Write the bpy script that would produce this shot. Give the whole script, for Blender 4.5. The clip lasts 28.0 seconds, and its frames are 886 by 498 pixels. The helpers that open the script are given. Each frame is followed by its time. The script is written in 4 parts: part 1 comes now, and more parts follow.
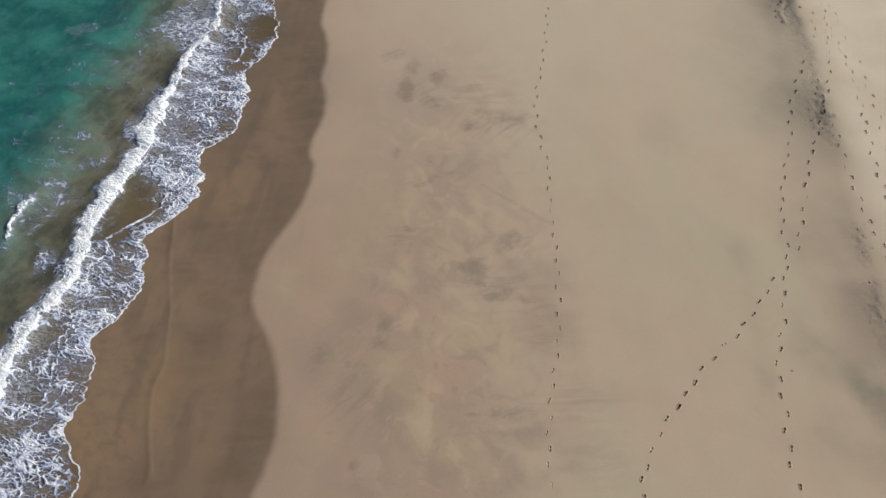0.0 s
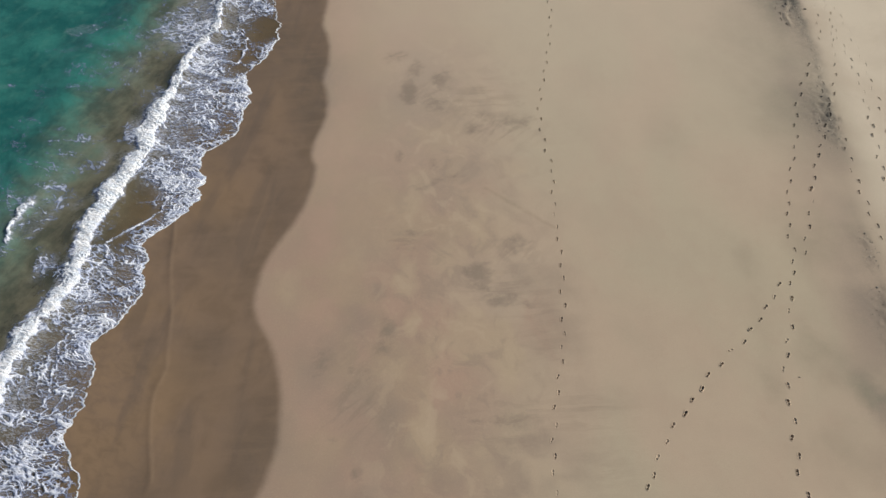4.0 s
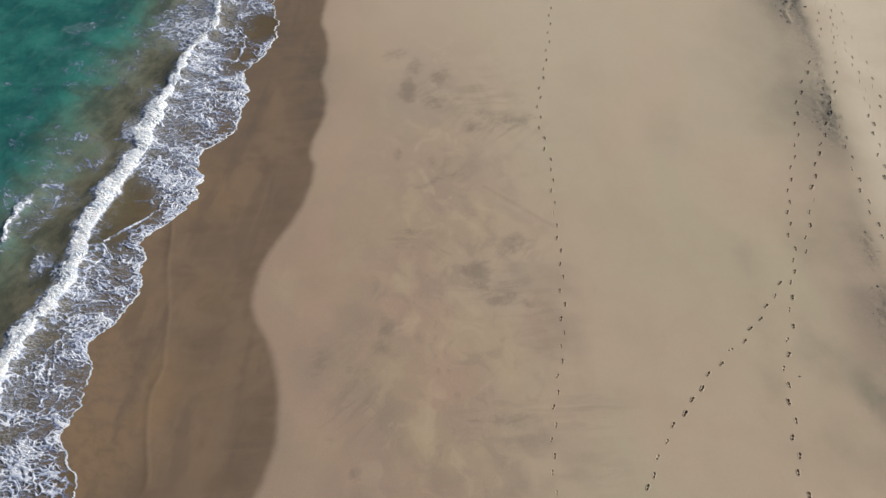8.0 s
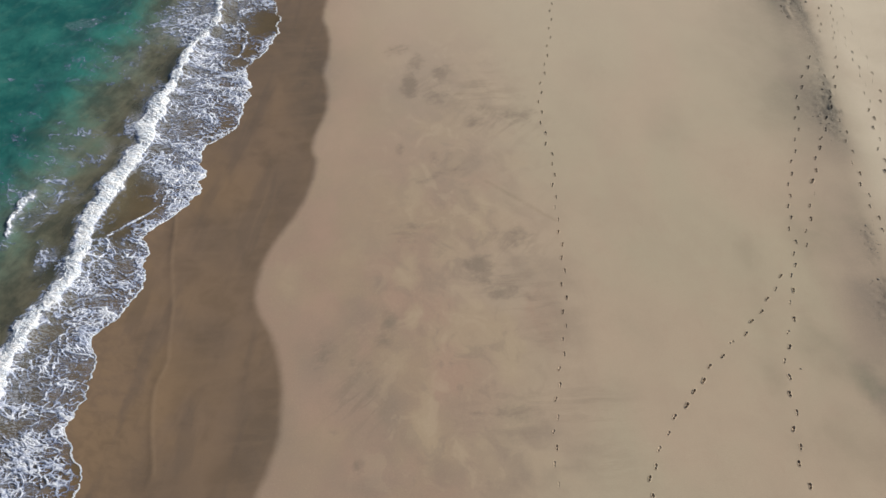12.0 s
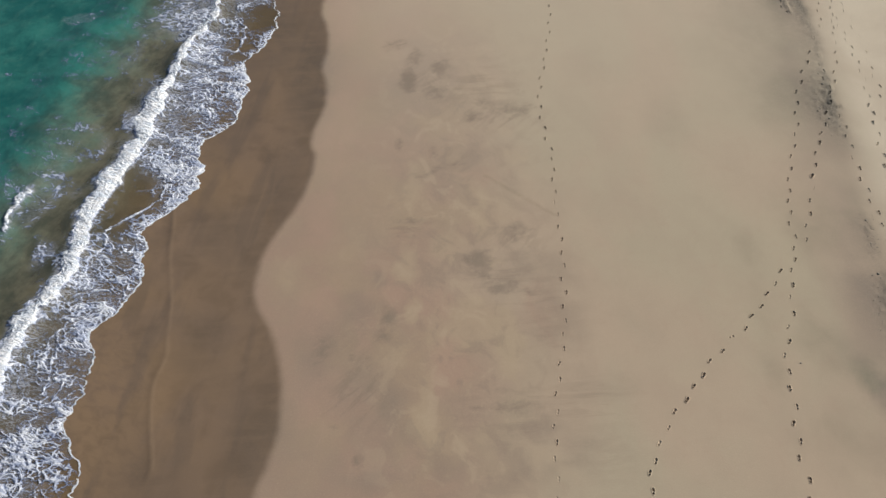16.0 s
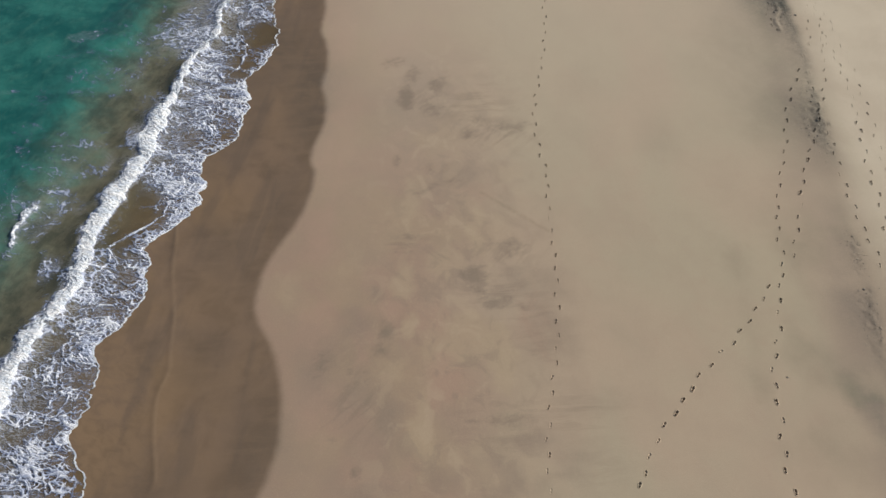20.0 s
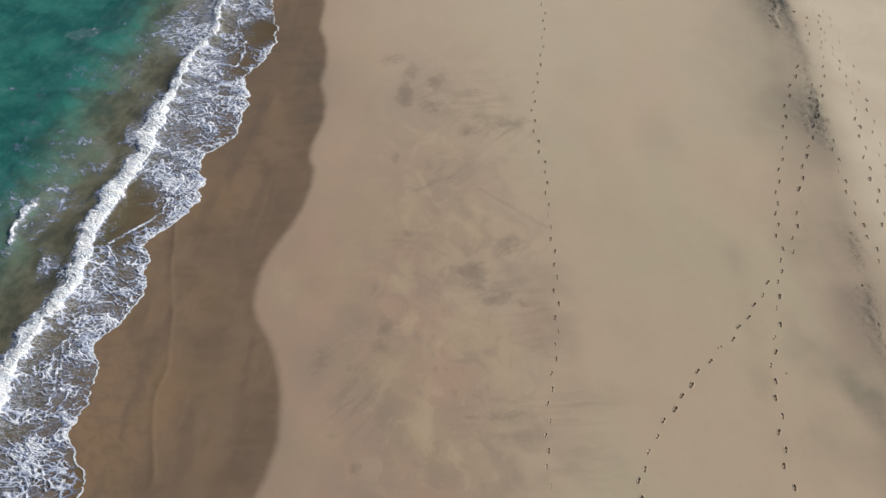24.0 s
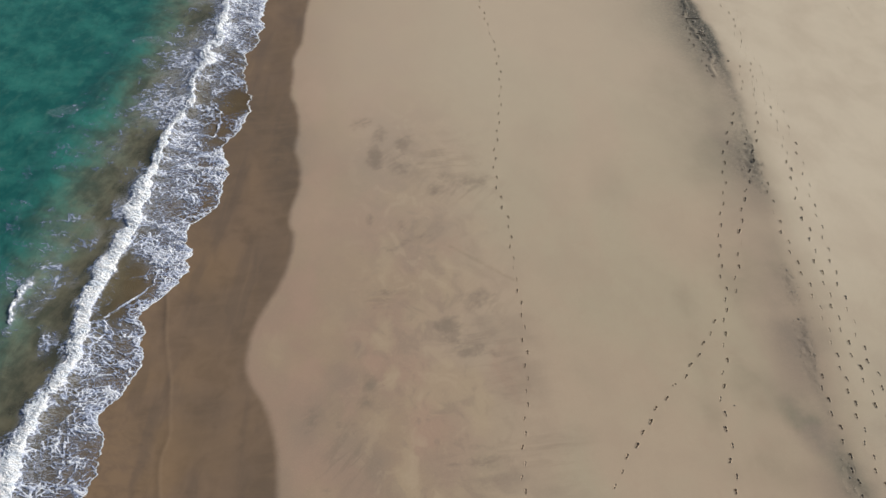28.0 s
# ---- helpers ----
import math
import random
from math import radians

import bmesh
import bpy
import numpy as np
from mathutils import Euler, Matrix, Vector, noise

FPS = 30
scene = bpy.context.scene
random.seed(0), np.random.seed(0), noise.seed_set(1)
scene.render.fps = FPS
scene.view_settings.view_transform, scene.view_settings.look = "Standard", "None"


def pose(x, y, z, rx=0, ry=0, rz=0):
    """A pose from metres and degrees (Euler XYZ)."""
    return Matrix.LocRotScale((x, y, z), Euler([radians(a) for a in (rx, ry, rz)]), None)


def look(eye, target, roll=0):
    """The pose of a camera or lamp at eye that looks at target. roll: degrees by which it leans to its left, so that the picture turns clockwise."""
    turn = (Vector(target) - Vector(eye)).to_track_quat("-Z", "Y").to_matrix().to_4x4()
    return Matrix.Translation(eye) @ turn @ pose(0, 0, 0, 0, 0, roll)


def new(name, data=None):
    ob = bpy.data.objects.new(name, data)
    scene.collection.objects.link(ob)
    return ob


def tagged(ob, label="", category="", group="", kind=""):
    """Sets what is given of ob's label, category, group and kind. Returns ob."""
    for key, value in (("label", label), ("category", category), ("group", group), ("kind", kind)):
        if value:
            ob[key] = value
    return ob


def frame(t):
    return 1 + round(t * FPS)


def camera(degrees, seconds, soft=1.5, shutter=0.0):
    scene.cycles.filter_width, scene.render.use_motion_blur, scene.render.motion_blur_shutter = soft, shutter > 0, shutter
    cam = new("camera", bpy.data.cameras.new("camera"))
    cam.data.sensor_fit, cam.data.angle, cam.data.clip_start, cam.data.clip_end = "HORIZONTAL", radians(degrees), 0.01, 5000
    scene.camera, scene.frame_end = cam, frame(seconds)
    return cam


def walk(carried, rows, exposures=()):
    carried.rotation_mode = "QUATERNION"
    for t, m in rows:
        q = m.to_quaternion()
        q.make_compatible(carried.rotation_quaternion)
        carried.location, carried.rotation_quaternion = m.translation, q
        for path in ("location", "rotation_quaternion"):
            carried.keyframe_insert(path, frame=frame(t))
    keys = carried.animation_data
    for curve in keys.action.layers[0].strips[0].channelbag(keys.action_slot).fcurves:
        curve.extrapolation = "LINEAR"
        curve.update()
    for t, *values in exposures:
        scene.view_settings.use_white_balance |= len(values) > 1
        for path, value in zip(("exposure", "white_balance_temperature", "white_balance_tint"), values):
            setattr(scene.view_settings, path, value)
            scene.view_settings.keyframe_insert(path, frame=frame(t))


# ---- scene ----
cam = camera(61.0, 28.0, soft=1.5)
PATH = [
    (0.0, pose(0.000, 0.000, 27.380, 37.107, 0.095, 0.003)),
    (0.5, pose(-0.038, 0.018, 27.330, 37.157, 0.005, 0.010)),
    (1.0, pose(-0.054, 0.048, 27.296, 37.171, -0.002, -0.010)),
    (1.5, pose(-0.064, 0.068, 27.265, 37.163, 0.022, -0.026)),
    (2.0, pose(-0.092, 0.093, 27.239, 37.146, 0.043, -0.032)),
    (2.5, pose(-0.131, 0.136, 27.216, 37.162, 0.033, -0.041)),
    (3.0, pose(-0.156, 0.196, 27.200, 37.197, -0.008, -0.032)),
    (3.5, pose(-0.159, 0.264, 27.245, 37.156, 0.018, 0.003)),
    (5.5, pose(-0.260, 0.502, 27.228, 37.069, 0.037, 0.046)),
    (6.0, pose(-0.206, 0.441, 27.152, 37.184, 0.037, 0.080)),
    (6.5, pose(-0.184, 0.395, 27.124, 37.205, 0.022, 0.092)),
    (7.0, pose(-0.183, 0.404, 27.147, 37.107, -0.005, 0.052)),
    (7.5, pose(-0.163, 0.442, 27.149, 37.017, -0.004, 0.016)),
    (8.0, pose(-0.140, 0.449, 27.132, 36.991, 0.030, -0.003)),
    (8.5, pose(-0.118, 0.412, 27.114, 36.988, 0.084, -0.018)),
    (9.0, pose(-0.116, 0.343, 27.104, 36.970, 0.107, -0.029)),
    (9.5, pose(-0.144, 0.288, 27.121, 36.907, 0.070, -0.061)),
    (10.0, pose(-0.157, 0.260, 27.136, 36.836, 0.047, -0.096)),
    (10.5, pose(-0.150, 0.225, 27.119, 36.827, 0.053, -0.104)),
    (11.0, pose(-0.158, 0.205, 27.114, 36.847, 0.051, -0.094)),
    (11.5, pose(-0.188, 0.203, 27.124, 36.875, 0.058, -0.089)),
    (12.0, pose(-0.235, 0.193, 27.109, 36.907, 0.088, -0.084)),
    (12.5, pose(-0.290, 0.186, 27.087, 36.880, 0.133, -0.052)),
    (14.5, pose(-0.316, 0.200, 26.915, 36.797, 0.112, -0.040)),
    (15.0, pose(-0.334, 0.247, 26.900, 36.720, 0.031, -0.139)),
    (15.5, pose(-0.321, 0.216, 26.909, 36.708, -0.005, -0.173)),
    (16.0, pose(-0.299, 0.146, 26.963, 36.723, -0.025, -0.190)),
    (16.5, pose(-0.267, 0.090, 27.058, 36.758, -0.049, -0.210)),
    (17.0, pose(-0.239, 0.075, 27.207, 36.779, -0.077, -0.220)),
    (17.5, pose(-0.216, 0.065, 27.431, 36.790, -0.072, -0.225)),
    (18.0, pose(-0.201, 0.048, 27.681, 36.846, -0.064, -0.239)),
    (18.5, pose(-0.202, 0.044, 27.864, 36.936, -0.097, -0.252)),
    (19.0, pose(-0.210, 0.053, 27.949, 36.989, -0.127, -0.236)),
    (19.5, pose(-0.202, 0.064, 27.951, 37.024, -0.121, -0.212)),
    (20.0, pose(-0.164, 0.065, 27.916, 37.073, -0.092, -0.188)),
    (20.5, pose(-0.111, 0.061, 27.914, 37.073, -0.092, -0.183)),
    (21.0, pose(-0.079, 0.033, 27.926, 37.026, -0.121, -0.228)),
    (21.5, pose(-0.070, -0.020, 27.904, 36.982, -0.136, -0.305)),
    (23.5, pose(-0.161, 0.043, 27.867, 36.962, -0.148, -0.266)),
    (24.0, pose(-0.151, -0.014, 27.868, 36.964, -0.081, -0.272)),
    (24.5, pose(-0.168, -0.045, 27.863, 36.948, -0.089, -0.187)),
    (25.0, pose(-0.200, -0.069, 27.846, 36.961, -0.151, 0.079)),
    (25.2, pose(-0.184, -0.083, 27.913, 36.931, -0.050, 0.178)),
    (25.3, pose(-0.176, -0.090, 27.947, 36.880, -0.060, -0.450)),
    (25.4, pose(-0.168, -0.096, 27.980, 36.760, 0.030, -2.850)),
    (25.5, pose(-0.160, -0.103, 28.014, 36.699, 0.319, -5.004)),
    (26.0, pose(-0.147, -0.110, 28.561, 36.931, 0.269, -5.504)),
    (26.5, pose(-0.173, -0.062, 29.267, 37.247, 0.171, -5.608)),
    (27.0, pose(-0.264, -0.000, 30.039, 37.614, 0.054, -5.295)),
    (27.5, pose(-0.378, 0.002, 30.794, 37.870, -0.071, -4.765)),
    (28.0, pose(-0.427, -0.079, 31.520, 38.012, -0.215, -4.121)),
]
walk(cam, PATH, [(0.0, -0.04), (12.5, -0.05), (17.0, -0.08), (20.0, -0.14), (21.5, -0.11), (24.0, -0.06), (25.0, -0.13), (26.0, -0.18), (27.0, -0.12), (28.0, -0.12)])

# ---- light: clear sky, sun from the land side ----
SUN_TURN, SUN_UP = 12.0, 33.0   # degrees from +x towards +y, degrees above the horizon
world = bpy.data.worlds.new("sky")
scene.world = world
world.use_nodes = True
wn = world.node_tree.nodes
sky = wn.new("ShaderNodeTexSky")
sky.sky_type, sky.sun_disc, sky.dust_density = "NISHITA", False, 1.6
sky.sun_elevation, sky.sun_rotation = radians(SUN_UP), radians(90 - SUN_TURN)
world.node_tree.links.new(sky.outputs[0], wn["Background"].inputs[0])
wn["Background"].inputs[1].default_value = 0.075

sun = new("sun", bpy.data.lights.new("sun", "SUN"))
sun.data.energy, sun.data.angle, sun.data.color = 5.0, radians(0.6), (1.0, 0.922, 0.80)
to_sun = Vector((math.cos(radians(SUN_UP)) * math.cos(radians(SUN_TURN)), math.cos(radians(SUN_UP)) * math.sin(radians(SUN_TURN)), math.sin(radians(SUN_UP))))
sun.matrix_world = look(to_sun * 200, (0, 0, 0))


# ---- small noise toolbox for shaping surfaces ----
def grid_hash(ix, iy, seed):
    h = (ix.astype(np.int64) * 374761393 + iy.astype(np.int64) * 668265263 + seed * 2147483647) & 0xFFFFFFFF
    h = ((h ^ (h >> 13)) * 1274126177) & 0xFFFFFFFF
    h = ((h ^ (h >> 16)) * 2246822519) & 0xFFFFFFFF
    return ((h ^ (h >> 15)) & 0xFFFFFF) / float(0xFFFFFF)


def vnoise(x, y, seed=0):
    x, y = np.asarray(x, float), np.asarray(y, float)
    ix, iy = np.floor(x), np.floor(y)
    fx, fy = x - ix, y - iy
    fx, fy = fx * fx * (3 - 2 * fx), fy * fy * (3 - 2 * fy)
    a, b = grid_hash(ix, iy, seed), grid_hash(ix + 1, iy, seed)
    c, d = grid_hash(ix, iy + 1, seed), grid_hash(ix + 1, iy + 1, seed)
    return (a + (b - a) * fx) * (1 - fy) + (c + (d - c) * fx) * fy


def fbm(x, y, seed=0, octaves=4):
    total, amp, norm = 0.0, 1.0, 0.0
    for k in range(octaves):
        total = total + amp * vnoise(np.asarray(x) * 2 ** k + 17.3 * k, np.asarray(y) * 2 ** k - 9.1 * k, seed + k)
        norm += amp
        amp *= 0.5
    return total / norm


def cells(x, y, seed=0):
    """Distances to the nearest and second nearest of scattered seeds, one per unit square."""
    ix, iy = np.floor(x), np.floor(y)
    f1, f2 = np.full(x.shape, 9.0), np.full(x.shape, 9.0)
    for dx in (-1, 0, 1):
        for dy in (-1, 0, 1):
            cx, cy = ix + dx, iy + dy
            d = np.hypot(cx + grid_hash(cx, cy, seed) - x, cy + grid_hash(cx, cy, seed + 77) - y)
            f2 = np.where(d < f1, f1, np.minimum(f2, d))
            f1 = np.minimum(f1, d)
    return f1, f2


def step(a, b, v):
    t = np.clip((v - a) / (b - a), 0, 1)
    return t * t * (3 - 2 * t)


def spline(points, per=12):
    """A smooth line through points."""
    p = np.array(points, float)
    p = np.vstack([2 * p[0] - p[1], p, 2 * p[-1] - p[-2]])
    out = []
    for k in range(1, len(p) - 2):
        a, b, c, d = p[k - 1:k + 3]
        for u in np.arange(per) / per:
            out.append(0.5 * (2 * b + (c - a) * u + (2 * a - 5 * b + 4 * c - d) * u ** 2 + (3 * b - a - 3 * c + d) * u ** 3))
    out.append(p[-2])
    return np.array(out)


class ShoreLine:
    """A line along the beach, x as a function of y."""

    def __init__(self, points, slope=0.10):
        line = spline(points)
        line = line[np.argsort(line[:, 1])]
        lo, hi = line[0], line[-1]
        ends = np.array([[lo[0] - slope * 2000, lo[1] - 2000]]), np.array([[hi[0] + slope * 2000, hi[1] + 2000]])
        self.line = np.vstack([ends[0], line, ends[1]])

    def x(self, y):
        return np.interp(y, self.line[:, 1], self.line[:, 0])

    def away(self, x, y):
        """Signed distance, positive on the land side."""
        lean = (self.x(np.asarray(y) + 0.3) - self.x(np.asarray(y) - 0.3)) / 0.6
        return (x - self.x(y)) / np.sqrt(1 + lean ** 2)


WET = ShoreLine([(-6.98, 9.36), (-6.70, 10.23), (-6.45, 11.54), (-6.46, 12.92), (-6.71, 14.40), (-7.26, 15.96),
                 (-8.05, 17.34), (-8.29, 18.49), (-8.08, 20.16), (-7.51, 21.61), (-7.09, 22.44), (-6.60, 24.01), (-6.43, 25.85), (-6.74, 27.22), (-6.29, 29.48), (-6.33, 31.23), (-6.71, 32.70), (-6.52, 34.04), (-6.69, 35.94), (-7.18, 37.62), (-7.10, 39.28), (-7.2, 41), (-6.7, 43), (-6.6, 46)])
FRONT = ShoreLine([(-14.6, 5), (-13.71, 9.00), (-13.88, 10.03), (-14.41, 11.11), (-15.10, 11.83), (-14.83, 12.35), (-14.52, 13.54), (-14.64, 14.92), (-15.02, 16.11),
                   (-14.22, 17.07), (-13.69, 18.50), (-13.71, 20.02), (-14.08, 21.46), (-13.37, 22.29), (-12.37, 23.85), (-12.21, 25.49), (-12.55, 26.84),
                   (-11.60, 27.83), (-10.97, 29.28), (-10.87, 31.01), (-11.25, 32.85), (-10.68, 33.80), (-10.20, 35.29), (-10.13, 37.63), (-10.49, 39.29), (-10.6, 41.5), (-9.9, 44), (-10, 47)])
CREST = ShoreLine([(-18.3, 6), (-18.3, 10), (-17.95, 14.42), (-17.65, 16.25), (-16.86, 19.11), (-16.13, 22.81), (-15.71, 25.88), (-14.99, 29.50), (-14.28, 34.06), (-13.13, 39.29), (-12.2, 46)])
RIDGE = ShoreLine([(-11.07, 9.76), (-11.01, 10.39), (-11.43, 11.94), (-11.69, 13.6), (-11.47, 14.86), (-11.63, 15.91), (-11.83, 17.57),
                   (-12.4, 19.95), (-12.63, 21.89), (-13.16, 24.32)])
BERM = ShoreLine([(18.91, 9), (18.88, 12.45), (19.19, 15.82), (19.81, 20.32), (19.96, 24.02), (20.56, 30.45), (21.3, 37.69), (20.98, 45.94)])


def front_x(y):
    """The foamy lip of the last swash: long lobes with small cusps between them."""
    y = np.asarray(y, float)
    small = 0.30 * (np.abs(np.sin(y * 1.25 + 3.0 * vnoise(y * 0.5, y * 0, 6))) - 0.6)
    return FRONT.x(y) + 0.3 + small + 0.24 * (fbm(y * 0.8, y * 0 + 3, 11, 3) - 0.5) + 0.16 * (vnoise(y * 4.1, y * 0, 12) - 0.5) + 0.10 * (vnoise(y * 9.3, y * 0, 13) - 0.5)


# dark damp patches on the sand: x, y, half length, half width, turn in degrees, strength
DARK_HIGH = [
    (-2, 31.7, 1, 0.46, 90, 0.9), (-1.7, 33.5, 0.67, 0.5, 90, 0.5), (-0.4, 32.7, 0.65, 0.4, 90, 0.6), (-0.6, 30.7, 0.97, 0.75, 90, 0.45), (-2.9, 34.5, 0.89, 0.44, 9, 0.42), (0.1, 33, 1.13, 0.43, 90, 0.35), (1.3, 28.7, 0.46, 0.46, 0, 0.6),
    (3.4, 29.3, 1.41, 0.67, 8, 0.5), (1.7, 29.8, 0.59, 0.39, 0, 0.35), (3.9, 30.8, 0.54, 0.26, 0, 0.3), (-2.4, 26.7, 0.5, 0.26, -80, 0.6), (-0.7, 26.2, 0.38, 0.33, 90, 0.4), (-0.5, 25.1, 1.62, 0.29, 16, 0.45),
    (-1.8, 21.9, 0.68, 0.2, 0, 0.55), (-1.9, 21, 0.56, 0.13, 0, 0.4), (3, 21.3, 0.93, 0.65, 0, 0.5)]
DARK_LOW = [
    (1.3, 19.6, 0.62, 0.55, 0, 0.85), (1.5, 18.9, 0.3, 0.18, 0, 0.7), (2.2, 18.3, 0.73, 0.35, 0, 0.7), (3.5, 17.9, 0.83, 0.14, -14, 0.35), (-2.5, 16.8, 0.44, 0.36, -84, 0.7), (-2.8, 15.9, 0.53, 0.33, -83, 0.5),
    (-5.1, 15.3, 0.57, 0.48, 90, 0.55), (-3.9, 14.8, 0.2, 0.2, 0, 0.55), (-3.2, 14.9, 0.25, 0.15, 0, 0.4), (-3.4, 10.7, 0.28, 0.25, 90, 0.55), (-4.5, 11.9, 0.28, 0.23, 0, 0.32), (2.6, 12.7, 1.09, 0.35, -3, 0.5),
    (2.1, 13.4, 0.44, 0.22, 0, 0.3), (1, 12.5, 0.22, 0.16, 0, 0.4), (-8, 21.6, 0.57, 0.53, 0, 0.5)]
# wide soft stains, same values
STAINS_MID = [
    (-0.5, 24.5, 1.45, 1.03, 90, 0.42), (1.3, 25.6, 0.88, 0.68, 0, 0.35), (-0.9, 32, 2.75, 1.83, 90, 0.36), (-2.9, 29.8, 1.72, 1.33, 90, 0.22), (3.9, 19.1, 1.73, 1.02, 0, 0.3), (4.6, 16.5, 1.36, 1.06, 90, 0.28),
    (-3.6, 17, 0.94, 0.67, 90, 0.4), (-3, 18.6, 0.54, 0.35, 0, 0.45), (-2.2, 12.5, 1.62, 0.61, 90, 0.5), (-3.4, 13.9, 1.47, 1.01, 90, 0.35), (-5.3, 15.2, 1.29, 1.15, 90, 0.3), (3.2, 12, 1.61, 0.36, 0, 0.35),
    (2.4, 10.3, 1.14, 0.59, 0, 0.4), (-0.1, 10, 0.82, 0.52, 0, 0.4), (-3.1, 10, 1.24, 0.58, 0, 0.4)]
STAINS_LAND = [
    (11.4, 28.7, 1.87, 1.02, 90, 0.16), (7.8, 32.9, 1.24, 1.18, 0, 0.16), (16.7, 36.7, 2.35, 1.96, 90, 0.2), (17.2, 33.4, 2.86, 1.87, 90, 0.28), (17.1, 29.2, 2.1, 1.32, 90, 0.34), (13.2, 20.6, 1.11, 0.63, 90, 0.2),
    (13.1, 17.3, 1.96, 0.72, 90, 0.14), (13, 14.2, 0.74, 0.45, 90, 0.3), (15.4, 15.7, 1.58, 0.93, 90, 0.3), (16.9, 13.9, 1.3, 0.55, -77, 0.48), (15.2, 11.4, 1.9, 1.3, 0, 0.24), (14.5, 33.9, 1.94, 1.57, 90, 0.12),
    (16.5, 21.6, 2.62, 1.29, 90, 0.26), (5.9, 13.2, 1.33, 0.66, 14, 0.22), (5.3, 11.1, 0.84, 0.48, 0, 0.25)]
STAINS_WET = [
    (-7.1, 33, 2.59, 1.24, 90, 0.75), (-7.2, 29.6, 1.49, 1.18, 90, 0.4), (-9.9, 33, 5.12, 1.1, 83, 0.35), (-10.6, 15.2, 1.84, 1.55, 0, 0.3), (-6.8, 11.6, 2.01, 1.07, 90, 0.35), (-10.3, 21.6, 1.97, 1.03, 90, 0.25),
    (-9.4, 36.4, 2.08, 1.95, 90, 0.35), (-11.3, 10.5, 1.25, 0.64, 0, 0.3), (4.3, 10.1, 1.24, 0.42, 0, 0.25)]
# grey sand below the dry upper beach, same values
GREY_UPPER = [(17.25, 13.2, 1.9, 0.75, 112, 0.62), (18.3, 10.9, 1.3, 0.6, 112, 0.5), (18.7, 22.2, 0.6, 1.6, 0, 0.22), (18.0, 18.2, 0.7, 1.5, 0, 0.22), (19.6, 39, 0.9, 3.2, 0, 0.34), (18.9, 34, 0.8, 1.8, 0, 0.24), (18.4, 31, 1.2, 2, 0, 0.30), (21.6, 15.5, 1, 2, 0, 0.2), (19.6, 17.4, 0.5, 1, 0, 0.22), (20.3, 12.6, 0.9, 1.2, 0, 0.2), (17.6, 36.8, 1.6, 2.4, 0, 0.12), (17.9, 21, 1.3, 4.5, 0, 0.2)]
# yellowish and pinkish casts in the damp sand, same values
TINT_YELLOW = [
    (0.9, 16.2, 1.83, 1.51, 0, 0.95), (-0.9, 12, 2.16, 0.56, 90, 0.9), (2.5, 15.4, 1.56, 0.55, -83, 0.8), (-1.5, 16.8, 0.77, 0.43, 90, 0.9), (-1.7, 19.4, 1.21, 0.65, 90, 0.8), (-1.7, 24, 2.13, 0.38, 90, 0.7),
    (1.6, 22.2, 2.18, 0.37, 90, 0.7), (0.1, 20.6, 1.27, 0.91, 90, 0.75), (-2.1, 15.2, 0.8, 0.61, 29, 0.6), (1.4, 10.9, 1.08, 0.55, 90, 0.6), (-7, 19.1, 1.02, 0.74, 90, 0.5), (3.1, 25.8, 1.11, 0.6, 0, 0.5),
    (-2.6, 22.6, 1.36, 0.79, 90, 0.4), (0.2, 11.1, 0.72, 0.66, 0, 0.5), (2, 27.7, 1.43, 0.56, 0, 0.4), (-4.3, 20.6, 1.52, 1.27, 0, 0.35)]
TINT_PINK = [
    (-0, 14.5, 1.31, 0.95, 90, 0.9), (-2.4, 18, 0.73, 0.63, 0, 0.6), (-5.5, 17.3, 1.4, 0.96, 90, 0.55), (-5.1, 13, 1.89, 0.99, 90, 0.45), (-0.6, 24, 1.42, 0.94, 90, 0.6), (-6, 21.9, 1.99, 0.78, 90, 0.6),
    (-5.4, 27.7, 3.62, 1.14, 90, 0.5), (-3.5, 16.5, 1.63, 0.56, 90, 0.6), (-2.3, 10.3, 1.45, 0.63, 0, 0.5), (-0.7, 17.3, 0.96, 0.84, 0, 0.5), (1.6, 24.7, 1.63, 0.73, 0, 0.4), (4.1, 17.3, 1.68, 0.96, 90, 0.4),
    (-2.9, 36.4, 3.12, 1.95, 90, 0.45), (-5.9, 36.9, 3.16, 0.79, 90, 0.7)]
# dark gravel below the dry sand, plus painted shade of the scarp face: y, strength, width
SCARP = [(8, 0.6, 0.5), (11.3, 0.6, 0.5), (12.6, 0.2, 0.3), (14.6, 0.25, 0.25), (16, 0.50, 0.55), (17.5, 0.62, 0.75), (18.7, 0.55, 0.60), (19.4, 0.25, 0.4), (20.2, 0.45, 0.5), (21.4, 0.50, 0.5), (22.6, 0.15, 0.4),
         (26, 0.12, 0.7), (27.5, 0.4, 1.0), (29.5, 0.75, 1.2), (31.5, 0.6, 1.1), (33, 0.35, 0.9), (36, 0.45, 0.9), (38.5, 0.65, 1.0), (40.5, 0.95, 1.2), (45, 1.1, 1.4), (48, 0.8, 1.4), (55, 0.3, 1.0)]


